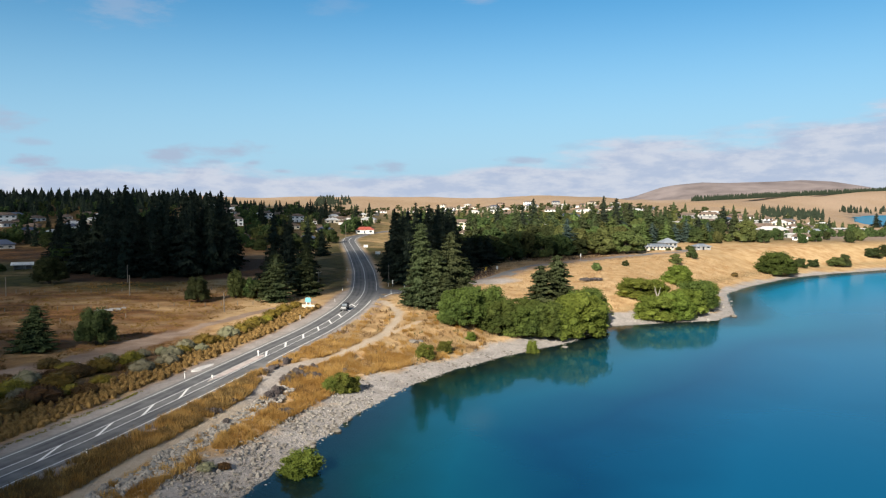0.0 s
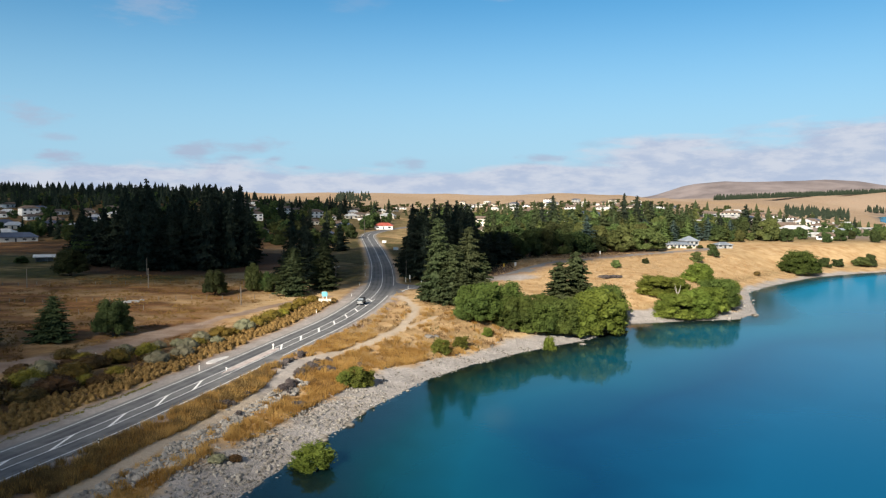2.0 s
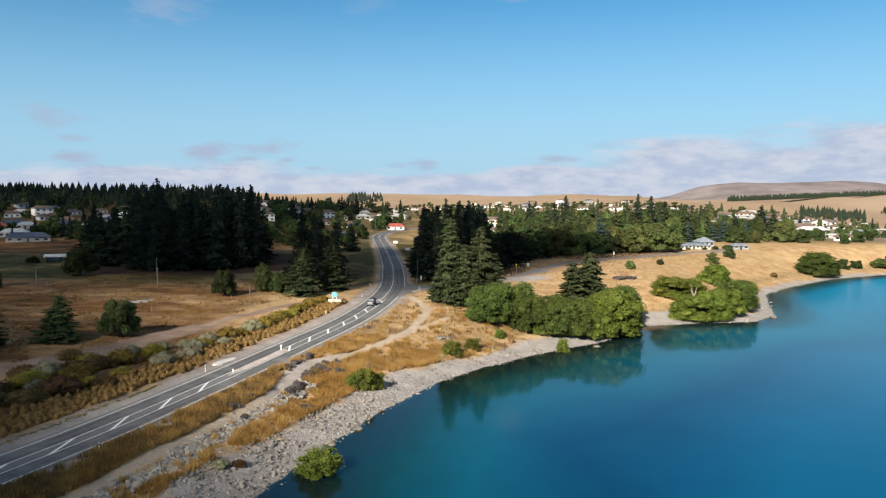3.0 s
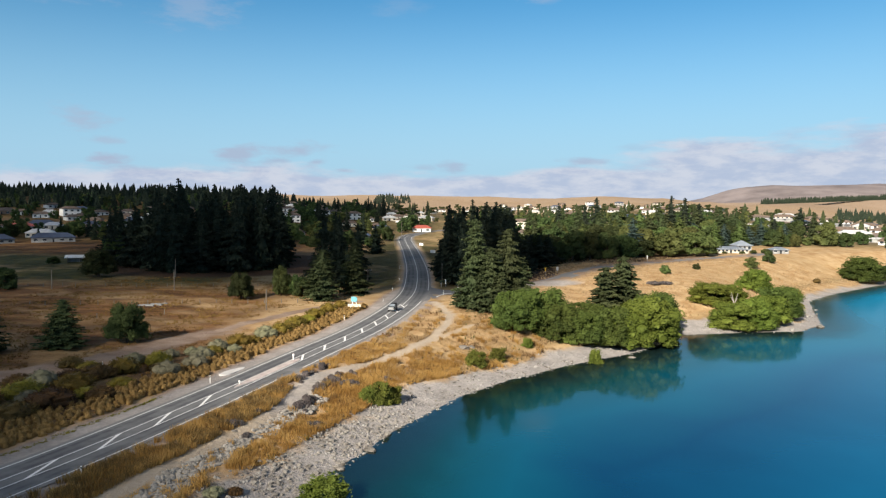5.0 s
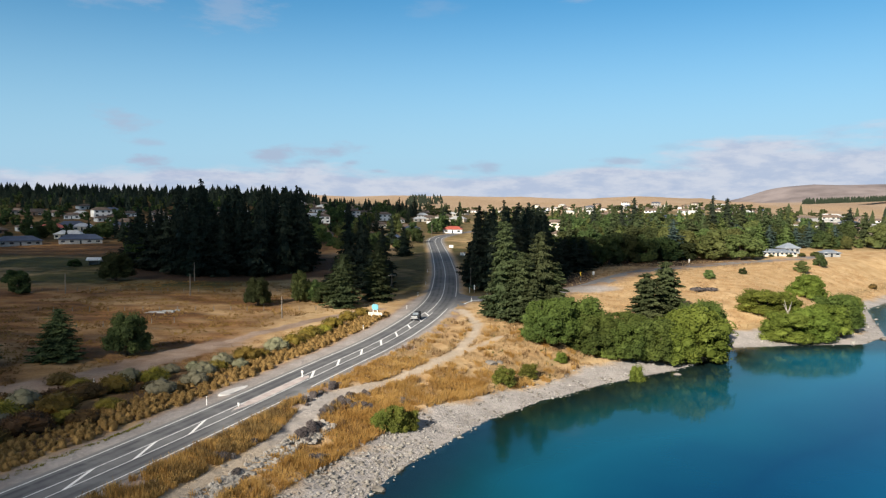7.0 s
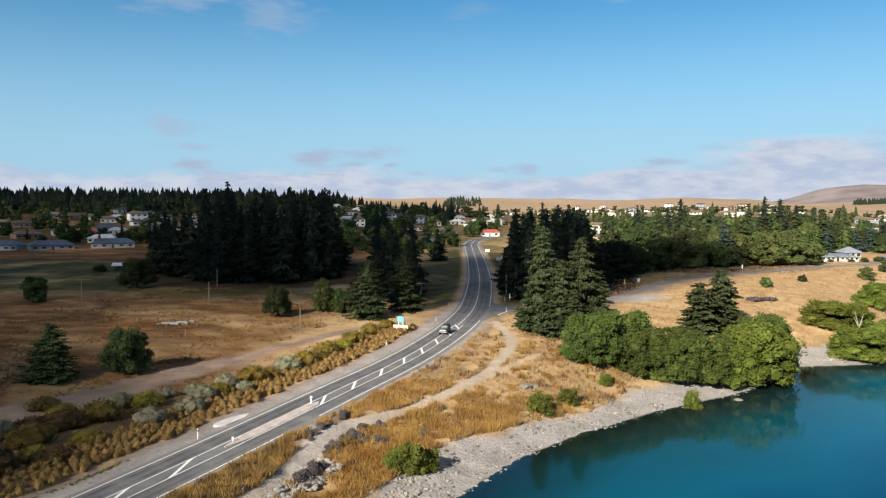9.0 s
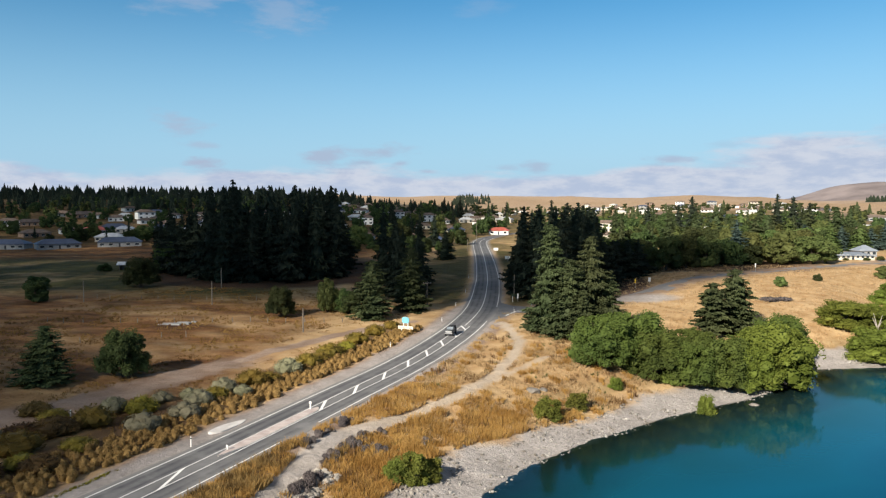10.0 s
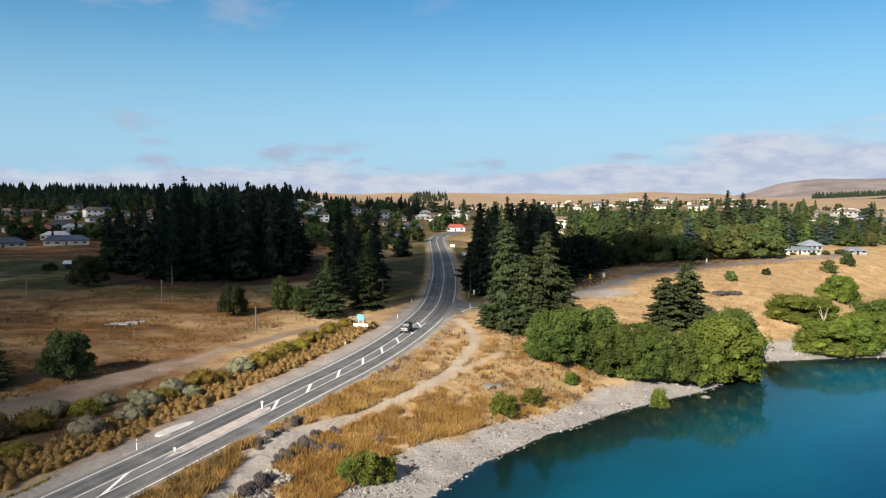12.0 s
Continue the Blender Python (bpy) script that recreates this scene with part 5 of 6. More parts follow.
for n, (x, y, w, key) in enumerate(L_HOUSES + M_HOUSES + R_HOUSES + R2_HOUSES):
    wall, roof, label = LOOKS[key]
    towards = math.degrees(math.atan2(y - 30, x)) - 90
    house(x, y, w * (1.25 if n > 37 else 1), min(w * 0.62, 10), 2.7 if n < 38 else 2.2, 0.5 if key == "p" else 1.5 + 0.05 * w, towards + (n * 37 % 50) - 25, wall, roof, label, 2 if key == "w" and n % 3 == 0 and n < 38 else 1, 3 if w < 14 else 5)
for n, (x, y, w) in enumerate(F_HOUSES):
    wall, roof, label = LOOKS["cwgcwn"[n % 6]]
    house(x, y - 60, w * 0.85, 9, 2.5, 1.4, (n * 53 % 60) - 30, wall, roof, "far " + label, 1, 3)
for n, (x, y, w, key) in enumerate(T_HOUSES):
    wall, roof, label = LOOKS[key]
    house(x, y, w, 0.7 * w, 2.6, 1.9, math.degrees(math.atan2(y - 30, x)) - 90 + (n * 61 % 70) - 35, wall, roof, "small " + label, 1, 3)
for n in range(32):
    # white houses in loose rows on the far slope
    x, y = -40 + 11.8 * n + 9 * math.sin(2.3 * n), 1010 + 68 * (n % 4) + 20 * math.sin(5.1 * n)
    wall, roof, label = LOOKS["wkgcn"[n % 5]]
    house(x, y, 11 + 3 * math.sin(1.7 * n), 9, 2.6, 1.5, 25 * math.sin(3.3 * n), wall, roof, "far " + label, 1 + n % 2, 3)
house(14.5, 590, 17, 11, 2.9, 2.0, -10, CREAM, ROOF_BROWN, "two-storey cream lodge with a brown hipped roof", 2, 6, "lodge")
house(106, 380.5, 16.5, 11, 1.75, 1.3, 4, CREAM, ROOF_BLUE, "cream bungalow with a wide blue-grey hipped roof by the meadow", 1, 9)
house(98.5, 391, 12, 7, 2.5, 0.4, 4, WHITE, ROOF_GREY, "white flat-roofed building behind the bungalow", 1, 5)
house(117.5, 397, 7.0, 8, 2.4, 2.4, 8, GREY_WALL, ROOF_BLUE, "grey wing with a blue-grey gabled roof by the meadow", 1, 3)
house(128.3, 377.5, 7.4, 6, 1.8, 1.3, 6, GREY_WALL, ROOF_BLUE, "small grey house with a blue-grey roof by the meadow", 1, 3)



def shade_wanted(x, y):
    """How much of the sun the added cloud is set to take from a spot on the land, 0 to 1."""
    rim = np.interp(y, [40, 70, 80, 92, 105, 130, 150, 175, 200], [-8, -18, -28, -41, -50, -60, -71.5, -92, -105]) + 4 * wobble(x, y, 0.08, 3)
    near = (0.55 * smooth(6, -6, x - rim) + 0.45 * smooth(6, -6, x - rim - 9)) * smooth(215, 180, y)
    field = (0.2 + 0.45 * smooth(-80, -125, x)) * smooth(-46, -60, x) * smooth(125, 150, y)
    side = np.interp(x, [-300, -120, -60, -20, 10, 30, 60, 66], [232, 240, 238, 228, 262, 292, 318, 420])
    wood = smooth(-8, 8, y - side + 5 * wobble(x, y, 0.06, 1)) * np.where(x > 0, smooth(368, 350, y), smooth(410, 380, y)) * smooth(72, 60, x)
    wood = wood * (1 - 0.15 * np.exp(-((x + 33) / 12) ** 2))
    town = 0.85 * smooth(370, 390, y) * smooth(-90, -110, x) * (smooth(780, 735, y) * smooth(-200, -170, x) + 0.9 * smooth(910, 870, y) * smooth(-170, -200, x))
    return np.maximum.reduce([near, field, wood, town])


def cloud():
    """A broken cloud added out of view between the sun and the land for shade: many small soft lobes, one mesh."""
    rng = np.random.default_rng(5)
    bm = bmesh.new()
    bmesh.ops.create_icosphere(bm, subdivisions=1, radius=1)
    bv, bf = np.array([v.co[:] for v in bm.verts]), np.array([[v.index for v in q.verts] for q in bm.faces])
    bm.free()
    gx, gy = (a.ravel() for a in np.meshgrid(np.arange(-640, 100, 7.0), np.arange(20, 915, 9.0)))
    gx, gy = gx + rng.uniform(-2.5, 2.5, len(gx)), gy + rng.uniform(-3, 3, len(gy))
    cover = shade_wanted(gx, gy)
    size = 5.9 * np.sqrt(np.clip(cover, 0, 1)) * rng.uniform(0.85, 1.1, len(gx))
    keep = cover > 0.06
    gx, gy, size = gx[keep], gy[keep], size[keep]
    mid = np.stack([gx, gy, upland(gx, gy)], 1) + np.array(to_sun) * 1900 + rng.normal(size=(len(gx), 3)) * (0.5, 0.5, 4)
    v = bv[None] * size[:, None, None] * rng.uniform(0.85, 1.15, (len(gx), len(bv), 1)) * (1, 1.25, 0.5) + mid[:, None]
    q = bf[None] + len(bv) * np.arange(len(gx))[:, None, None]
    return tagged(new("cloud", mesh_of("cloud", v.reshape(-1, 3), q.reshape(-1, 3).tolist(), WHITE, True)), "unseen broken cloud added high behind the camera to shade parts of the land", "cloud", kind="stuff")


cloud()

# garden trees between the houses
TAKEN = [(x, y, w) for x, y, w, *_ in L_HOUSES + M_HOUSES + R_HOUSES + R2_HOUSES + T_HOUSES] + [(14.5, 590, 18), (20.6, 426, 14), (13, 520, 18), (12.2, 460, 15), (9.8, 415, 13), (109, 384, 24), (128.3, 378, 13)]


def clear(x, y):
    """Whether a spot is free of houses, of what lies before them, and of the road."""
    for a, b, w in TAKEN:
        ux, uy = a / math.hypot(a, b - 30), (b - 30) / math.hypot(a, b - 30)
        along, across = (x - a) * ux + (y - b) * uy, abs((x - a) * uy - (y - b) * ux)
        if across < 0.42 * w + 2 and (-26 if a > -100 else -9) < along < 8:
            return False
    p = (np.array([x]), np.array([y]))
    return line_distance(*p, ROAD_LINE)[0][0] > 12 and line_distance(*p, SIDE_LINE)[0][0] > 8


FAR_GARDENS = {"leaf": [], "pale": []}
for seed, count, region, gap, sizes, kinds, grp in (
        (7, 300, (-470, -120, 425, 720, lambda x, y: clear(x, y) and x < -95 - 0.05 * (y - 400)), 6.5, (5, 10), ("leafy0", "leafy1", "pale0", "leafy2", "dark1", "leafy1"), "trees among the western houses"),
        (8, 60, (-200, -40, 420, 760, lambda x, y: clear(x, y) and abs(x + 0.06 * y) > 20), 11, (7, 14), ("leafy0", "dark0", "leafy1", "pale1", "dark2", "leafy2"), "trees among the northern houses"),
        (9, 270, (-25, 185, 366, 640, lambda x, y: clear(x, y) and (x < 100 or y > 425)), 6.6, (7.5, 13), ("leafy0", "pale0", "leafy2", "town_fir2", "leafy1", "town_fir0", "pale2", "leafy0", "leafy1", "leafy2", "town_fir1"), "garden trees of the town"),
        (10, 42, (150, 330, 418, 600, lambda x, y: clear(x, y) and not 455 < y < 500), 15, (4, 8), ("leafy0", "pale0", "leafy2", "dark1", "leafy1", "pale2"), "trees of the eastern gardens")):
    places, rng = scatter(seed, count, region, gap)
    for n, (x, y) in enumerate(places):
        h = rng.uniform(*sizes)
        k = kinds[n % len(kinds)]
        if y > 470 and k[:4] in ("leaf", "pale"):
            FAR_GARDENS[k[:4]].append((x, y, h))
            continue
        slim = k[:3] in ("dar", "tow")
        plant(k, x, y, h * (1.5 if slim else 1.0), h * (0.62 if slim else rng.uniform(0.85, 1.15)), group=grp)


for n in range(34):
    FAR_GARDENS["leaf"].append((188 + 4.2 * n + 2 * math.sin(7.0 * n), 462 + 1.6 * n + 6 * math.sin(3.1 * n), 5.5 + 1.6 * math.sin(5.0 * n)))
for kind, mat, label in (("leaf", DARK_LEAF, "dark green garden trees between the far houses"), ("pale", LIGHT_LEAF, "pale green garden trees between the far houses")):
    crowns = [broad_crown(200 + k, 9, 1.0, 30, 0.34, 0.16, 0.17, plain=True) for k in range(3)]
    verts, faces, count = [], [], 0
    for n, (x, y, h) in enumerate(FAR_GARDENS[kind]):
        v, q = crowns[n % 3]
        verts.append(v * (1.15 * h, 1.15 * h, h) + (x, y, lifted(x, y, -0.3)))
        faces += [[count + i for i in f] for f in q]
        count += len(v)
    tagged(new("garden_trees", mesh_of("garden_trees", np.vstack(verts), faces, mat)), label, "trees", kind="stuff")


def wood(name, seed, count, region, heights, mat, label, broad=False):
    """A far wood: one object of many small crowns."""
    places, rng = scatter(seed, count, region, heights[0] * 0.22)
    crowns = [far_conifer_crown(100 + seed + k) for k in range(2)] if not broad else [broad_crown(100 + seed + k, 5, 0.8, 22, 0.28, 0.3, 0.2, plain=True) for k in range(2)]
    verts, faces, count = [], [], 0
    for n, (x, y) in enumerate(places):
        v, f = crowns[n % 2]
        h = heights[0] + 1.5 * (heights[1] - heights[0]) * rng.uniform() ** 2
        w = h * (1.25 if not broad else 1.15)
        verts.append(v * (w, w, h) + (x, y, lifted(x, y, -0.3)))
        faces += [[count + i for i in q] for q in f]
        count += len(v)
    return tagged(new(name, mesh_of(name, np.vstack(verts), faces, mat)), label, "wood", kind="stuff")


def shore_distance_of(x, y):
    d, s, _ = line_distance(np.array([x]), np.array([y]), SHORE_LINE)
    return float((d * s)[0])


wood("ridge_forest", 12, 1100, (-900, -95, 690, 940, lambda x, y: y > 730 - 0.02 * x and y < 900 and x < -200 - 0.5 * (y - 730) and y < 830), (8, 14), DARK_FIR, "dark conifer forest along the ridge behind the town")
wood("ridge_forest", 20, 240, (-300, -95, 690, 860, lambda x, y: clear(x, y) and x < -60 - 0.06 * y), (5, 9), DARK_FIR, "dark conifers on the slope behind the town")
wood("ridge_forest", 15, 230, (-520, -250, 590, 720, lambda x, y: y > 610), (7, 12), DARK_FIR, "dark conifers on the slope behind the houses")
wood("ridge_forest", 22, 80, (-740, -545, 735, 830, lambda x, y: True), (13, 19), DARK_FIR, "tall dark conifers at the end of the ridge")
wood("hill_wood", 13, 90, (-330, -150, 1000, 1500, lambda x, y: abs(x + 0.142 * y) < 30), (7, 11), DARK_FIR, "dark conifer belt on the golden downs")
wood("far_conifers", 19, 120, (-120, 420, 560, 1000, lambda x, y: clear(x, y)), (6, 11), FIR, "dark green conifers rising between the far houses")
wood("far_trees", 14, 240, (-120, 420, 640, 1150, lambda x, y: clear(x, y) and (y < 880 or (x * 7 + y * 3) % 10 < 6)), (4.5, 8), DARK_LEAF, "dark green trees between the far houses", True)
wood("far_forest", 16, 620, (1010, 2300, 3040, 3860, lambda x, y: abs(y - 3065 - 0.56 * (x - 1010)) < 34 - 0.012 * (x - 1010)), (19, 25), DARK_FIR, "dark plantation strip below the far hill")
wood("far_forest", 18, 70, (1540, 2000, 2990, 3260, lambda x, y: 15 < shore_distance_of(x, y) < 70), (14, 24), DARK_FIR, "dark trees along the far shore of the bay")
wood("far_forest", 17, 120, (420, 1100, 1100, 1700, lambda x, y: 0.42 * y < x < 0.50 * y and ground(x, y) > 2), (12, 18), DARK_FIR, "scattered dark conifers near the far bay")


# ---- verges, planting and beach ----
def road_side(x, y):
    """Metres from the road's centre, positive on its left."""
    d, s, _ = line_distance(np.asarray(x, float), np.asarray(y, float), ROAD_LINE)
    return d * s


def blades(seed, x, y, height, spread, count, width, mat, name, label, lean=0.5):
    """Grass: at each place a tuft of pointed blades that lean outwards. One object."""
    rng = np.random.default_rng(seed)
    n = len(x)
    z = ground(x, y)
    az, out = rng.uniform(0, 6.283, (n, count)), rng.uniform(0.1, 1, (n, count))
    h = height[:, None] * rng.uniform(0.6, 1.15, (n, count))
    bx, by = x[:, None] + spread * 0.45 * out * np.cos(az), y[:, None] + spread * 0.45 * out * np.sin(az)
    tx, ty = bx + lean * h * out * np.cos(az), by + lean * h * out * np.sin(az)
    w = width * rng.uniform(0.7, 1.4, (n, count))
    turn = rng.uniform(0, 6.283, (n, count))
    dx, dy = w * np.cos(turn) / 2, w * np.sin(turn) / 2
    zb = np.repeat(z[:, None], count, 1)
    v = np.stack([np.stack([bx - dx, by - dy, zb - 0.05], -1), np.stack([bx + dx, by + dy, zb - 0.05], -1), np.stack([tx + 0.3 * dx, ty + 0.3 * dy, zb + h], -1), np.stack([tx - 0.3 * dx, ty - 0.3 * dy, zb + 0.93 * h], -1)], 2).reshape(-1, 3)
    return tagged(new(name, mesh_of(name, v, quads_of(n * count), mat)), label, "grass", kind="stuff")


def spots(seed, count, x0, x1, y0, y1, test):
    rng = np.random.default_rng(seed)
    x, y = rng.uniform(x0, x1, count), rng.uniform(y0, y1, count)
    keep = test(x, y)
    return x[keep], y[keep], rng


def shore_distance(x, y):
    d, s, _ = line_distance(x, y, SHORE_LINE)
    return d * s


def off_paths(x, y, trail=1.15):
    return (line_distance(x, y, TRAIL_LINE)[0] > trail + 0.6 * smooth(114, 122, y) * smooth(142, 130, y)) & (np.hypot(x + 29.6 + 0.25 * (y - 129), (y - 129.5) * 0.62) > 1.5) & (line_distance(x, y, SIDE_LINE)[0] > 4) & (line_distance(x, y, TRACK_LINE)[0] > 4) & (line_distance(x, y, SPUR_LINE)[0] > 0.95)


def beach_edge(x, y):
    return 6.5 + 2.0 * wobble(x, y, 0.1, 8) + 5 * np.exp(-((x - 52) / 14) ** 2 - ((y - 208) / 14) ** 2) - 1.5 * smooth(215, 260, y) - 1.2 * smooth(58, 68, x)


def rubble(x, y):
    """Where pale rubble lies on the bank between trail and beach."""
    d = np.abs(shore_distance(x, y) - 12.0 - 0.075 * (y - 90) - 0.7 * wobble(x, y, 0.3, 2))
    return (d < 1.6 + 0.5 * wobble(x, y, 0.7, 5)) & (wobble(x, y, 0.5, 3) > -0.8) & (y < 122)


def right_verge(x, y):
    s = road_side(x, y)
    clump = wobble(x, y, 0.35, 4) + 0.7 * wobble(x, y, 1.1, 2)
    return (s < -4.9 - 0.9 * smooth(132, 142, y)) & (shore_distance(x, y) > beach_edge(x, y) + 0.3) & off_paths(x, y) & ~(rubble(x, y) & (wobble(x, y, 1.3, 1) > -0.5)) & (clump > -0.55 + 0.6 * smooth(160, 190, y) * smooth(-4, -16, x))


x, y, rng = spots(1, 72000, -52, 12, 66, 190, lambda x, y: right_verge(x, y) & (wobble(x, y, 0.9, 8) > -1.2 + 1.75 * smooth(146, 158, y + 4 * wobble(x, y, 0.2, 3))))
blades(2, x, y, rng.uniform(0.5, 1.1, len(x)) * (0.75 + 0.35 * wobble(x, y, 0.5, 1)), 0.6, 14, 0.055, DRY_GRASS, "verge_grass", "tall dry orange grass on the lakeside verge")
x, y, rng = spots(33, 22000, -52, -24, 66, 130, lambda x, y: right_verge(x, y) & (road_side(x, y) > -11.5) & (wobble(x, y, 0.7, 5) > -0.25 - 0.8 * smooth(96, 84, y)))
blades(34, x, y, rng.uniform(0.45, 0.95, len(x)), 0.6, 11, 0.06, BROWN_GRASS, "verge_brown_grass", "weathered brown grass and seed heads beside the road")
x, y, rng = spots(35, 9000, -34, 10, 112, 200, lambda x, y: right_verge(x, y) & (wobble(x, y, 0.45, 12) + 0.6 * wobble(x, y, 1.4, 2) > 0.35))
blades(36, x, y, rng.uniform(0.5, 1.0, len(x)), 0.6, 9, 0.06, BROWN_GRASS, "verge_brown_grass", "brown patches in the dry lakeside grass")
x, y, rng = spots(31, 30000, -30, 12, 136, 226, lambda x, y: right_verge(x, y) & (wobble(x, y, 0.3, 7) > -0.3))
blades(32, x, y, rng.uniform(0.22, 0.55, len(x)), 0.6, 6, 0.08, STRAW, "verge_straw", "pale straw-coloured grass beside the trail")
x, y, rng = spots(3, 5200, -52, 14, 66, 200, lambda x, y: right_verge(x, y) & (wobble(x, y, 0.6, 9) > 0.35))
blades(4, x, y, rng.uniform(0.3, 0.6, len(x)), 0.5, 6, 0.10, LIGHT_LEAF, "verge_weeds", "low green weeds in the dry lakeside grass")
x, y, rng = spots(5, 16000, 6, 175, 186, 345, lambda x, y: (shore_distance(x, y) > beach_edge(x, y) + 1) & off_paths(x, y) & (np.hypot((x - 17) / 10, (y - 256) / 7.5) > 1))
blades(6, x, y, rng.uniform(0.2, 0.5, len(x)), 0.8, 5, 0.16, STRAW, "meadow_grass", "short dry golden grass on the lakeside meadow")
x, y, rng = spots(7, 16000, -130, -38, 125, 262, lambda x, y: (road_side(x, y) > 15) & off_paths(x, y) & (wobble(x, y, 0.4, 5) > -0.2))
blades(8, x, y, rng.uniform(0.1, 0.35, len(x)), 0.8, 5, 0.16, FIELD_GRASS, "field_grass", "patchy dry rust-coloured grass on the field")
# a thin line of weeds between seal and shoulder
x, y, rng = spots(9, 16000, -62, -36, 66, 135, lambda x, y: (np.abs(road_side(x, y) - 6.9 - 0.25 * wobble(x, y, 0.8, 3)) < 0.45 - 0.2 * smooth(95, 115, y)) & (wobble(x, y, 0.5, 6) > -0.9 + 1.6 * smooth(95, 128, y)))
blades(10, x, y, rng.uniform(0.08, 0.2, len(x)), 0.4, 6, 0.12, BROOM, "shoulder_weeds", "thin line of dry weeds along the road shoulder")

# golden tussocks in the planted strip left of the road
x, y, rng = spots(11, 14000, -70, -28, 66, 204, lambda x, y: (road_side(x, y) > 8.5 + 0.4 * wobble(x, y, 0.5, 2)) & (road_side(x, y) < 14.2 + 2.6 * smooth(150, 100, y) - 1.2 * smooth(160, 200, y)))
keep = []
for k in range(len(x)):
    if all((x[k] - x[j]) ** 2 + (y[k] - y[j]) ** 2 > 0.55 for j in keep):
        keep.append(k)
x, y = x[keep], y[keep]


def tussocks(seed, x, y):
    """Bun-shaped tussocks: a domed heart and arching blades. One object."""
    rng = np.random.default_rng(seed)
    kinds = []
    for k in range(4):
        d = unit(rng.normal(size=(95, 3)) + (0, 0, 0.4))
        d[:, 2] = np.abs(d[:, 2])
        rad = np.array([0.5, 0.5, 0.62])
        cen = d * rad * rng.uniform(0.8, 1.05, (95, 1))
        along = d * (1, 1, 0.25) + (0, 0, 0.25)
        size = rng.uniform(0.16, 0.34, 95)
        cards = leaf_cards(rng, cen, unit(d + 0.5 * rng.normal(size=d.shape)), 1.6 * size, 0.3 * size, along)
        heart = ICO_V * (1 + 0.1 * rng.normal(size=(len(ICO_V), 1))) * (0.44, 0.44, 0.54)
        kinds.append((np.vstack([cards, heart]), quads_of(95) + [[380 + i for i in q] for q in ICO_F]))
    verts, faces, count = [], [], 0
    for n in range(len(x)):
        v, q = kinds[n % 4]
        a, s = rng.uniform(0, 6.28), rng.uniform(0.7, 1.2)
        c, t = math.cos(a) * s, math.sin(a) * s
        verts.append(np.stack([v[:, 0] * c - v[:, 1] * t + x[n], v[:, 0] * t + v[:, 1] * c + y[n], v[:, 2] * s * rng.uniform(1.0, 1.4) + float(ground(x[n], y[n])) + 0.05], 1))
        faces += [[count + i for i in f] for f in q]
        count += len(v)
    return tagged(new("tussock_planting", mesh_of("tussock_planting", np.vstack(verts), faces, TUSSOCK)), "dense golden tussock grass planted along the road", "grass", kind="stuff")


tussocks(12, x, y)

SAGES = [(-51.4, 128.2, 4.6), (-49.3, 134.2, 4.4), (-50.5, 139.9, 4.4), (-56.0, 140.2, 3.3), (-60.1, 135.1, 4.1), (-50.3, 147.0, 4.3), (-46.9, 146.0, 3.0), (-45.3, 159.3, 5.2), (-53.5, 143.0, 3.0), (-66.3, 119.5, 5.0), (-62.5, 110.5, 4.0)]
BROOMS = [(-56.3, 135.8, 4.6), (-58.7, 129.0, 5.2), (-49.9, 143.8, 3.6), (-47.9, 151.6, 5.2), (-44.2, 164.8, 4.6), (-42.9, 172.4, 5.2), (-41.7, 184.6, 4.9), (-40.9, 194.2, 4.4), (-39.3, 201.6, 3.8), (-46.1, 153.6, 3.6), (-43.2, 168.5, 3.4), (-42.0, 178.2, 3.8)]
RUSTS = [(-65.3, 113.8, 6.0), (-58.9, 109.6, 6.2), (-60.3, 104.2, 5.2), (-60.8, 118.6, 5.6), (-60.9, 125.0, 5.4), (-69.3, 132.0, 4.2), (-64.8, 129.8, 4.0), (-69.5, 118.9, 4.8), (-57.7, 97.2, 5.0), (-56.5, 101.0, 4.2), (-63.8, 123.0, 4.6), (-54.5, 131.5, 2.6), (-61.3, 92.0, 5.0), (-65.3, 103.0, 5.5), (-63.3, 97.0, 5.0), (-53.8, 92.0, 4.5), (-54.8, 107.5, 4.0), (-54.3, 114.0, 4.2), (-54.7, 120.5, 3.8), (-67.8, 108.0, 5.5), (-59.3, 87.0, 5.0), (-56.8, 114.5, 3.6)]
for n, (x, y, w) in enumerate(SAGES):
    plant(f"sage{n % 3}", x, y, 0.62 * w, 0.98 * w, group="roadside planting", sink=0.1)
for n, (x, y, w) in enumerate(BROOMS):
    plant(f"broom{n % 3}", x, y, 0.56 * w, 1.0 * w, group="roadside planting", sink=0.1)
for n, (x, y, w) in enumerate(RUSTS):
    if road_side(x, y) < 13.8:
        continue
    plant("rusty" if n % 3 else f"broom{n % 2}", x, y, 0.5 * w, 1.05 * w, "rust-brown and olive scrub bush in the roadside planting", "roadside planting", sink=0.1)
SCRUB = [(-29.5, 130.0, 1.5), (-29.1, 131.8, 1.0), (-28.3, 135.4, 1.7), (-30.1, 127.1, 1.6), (-25.0, 132.0, 1.5), (-24.7, 133.0, 1.0), (-25.3, 128.9, 1.9), (-24.6, 129.3, 1.6), (-22.3, 129.9, 1.5), (-26.0, 125.7, 1.5), (-26.6, 118.9, 2.0), (-27.0, 115.8, 1.8), (-26.9, 116.9, 1.6), (-23.4, 134.7, 1.2), (-26.5, 124.2, 1.3), (-17.8, 135.3, 1.4), (-32.4, 105.6, 1.6), (-23.1, 110.4, 1.5), (-31.1, 110.9, 1.4), (-29.9, 102.7, 1.3), (-27.0, 116.9, 1.5)]
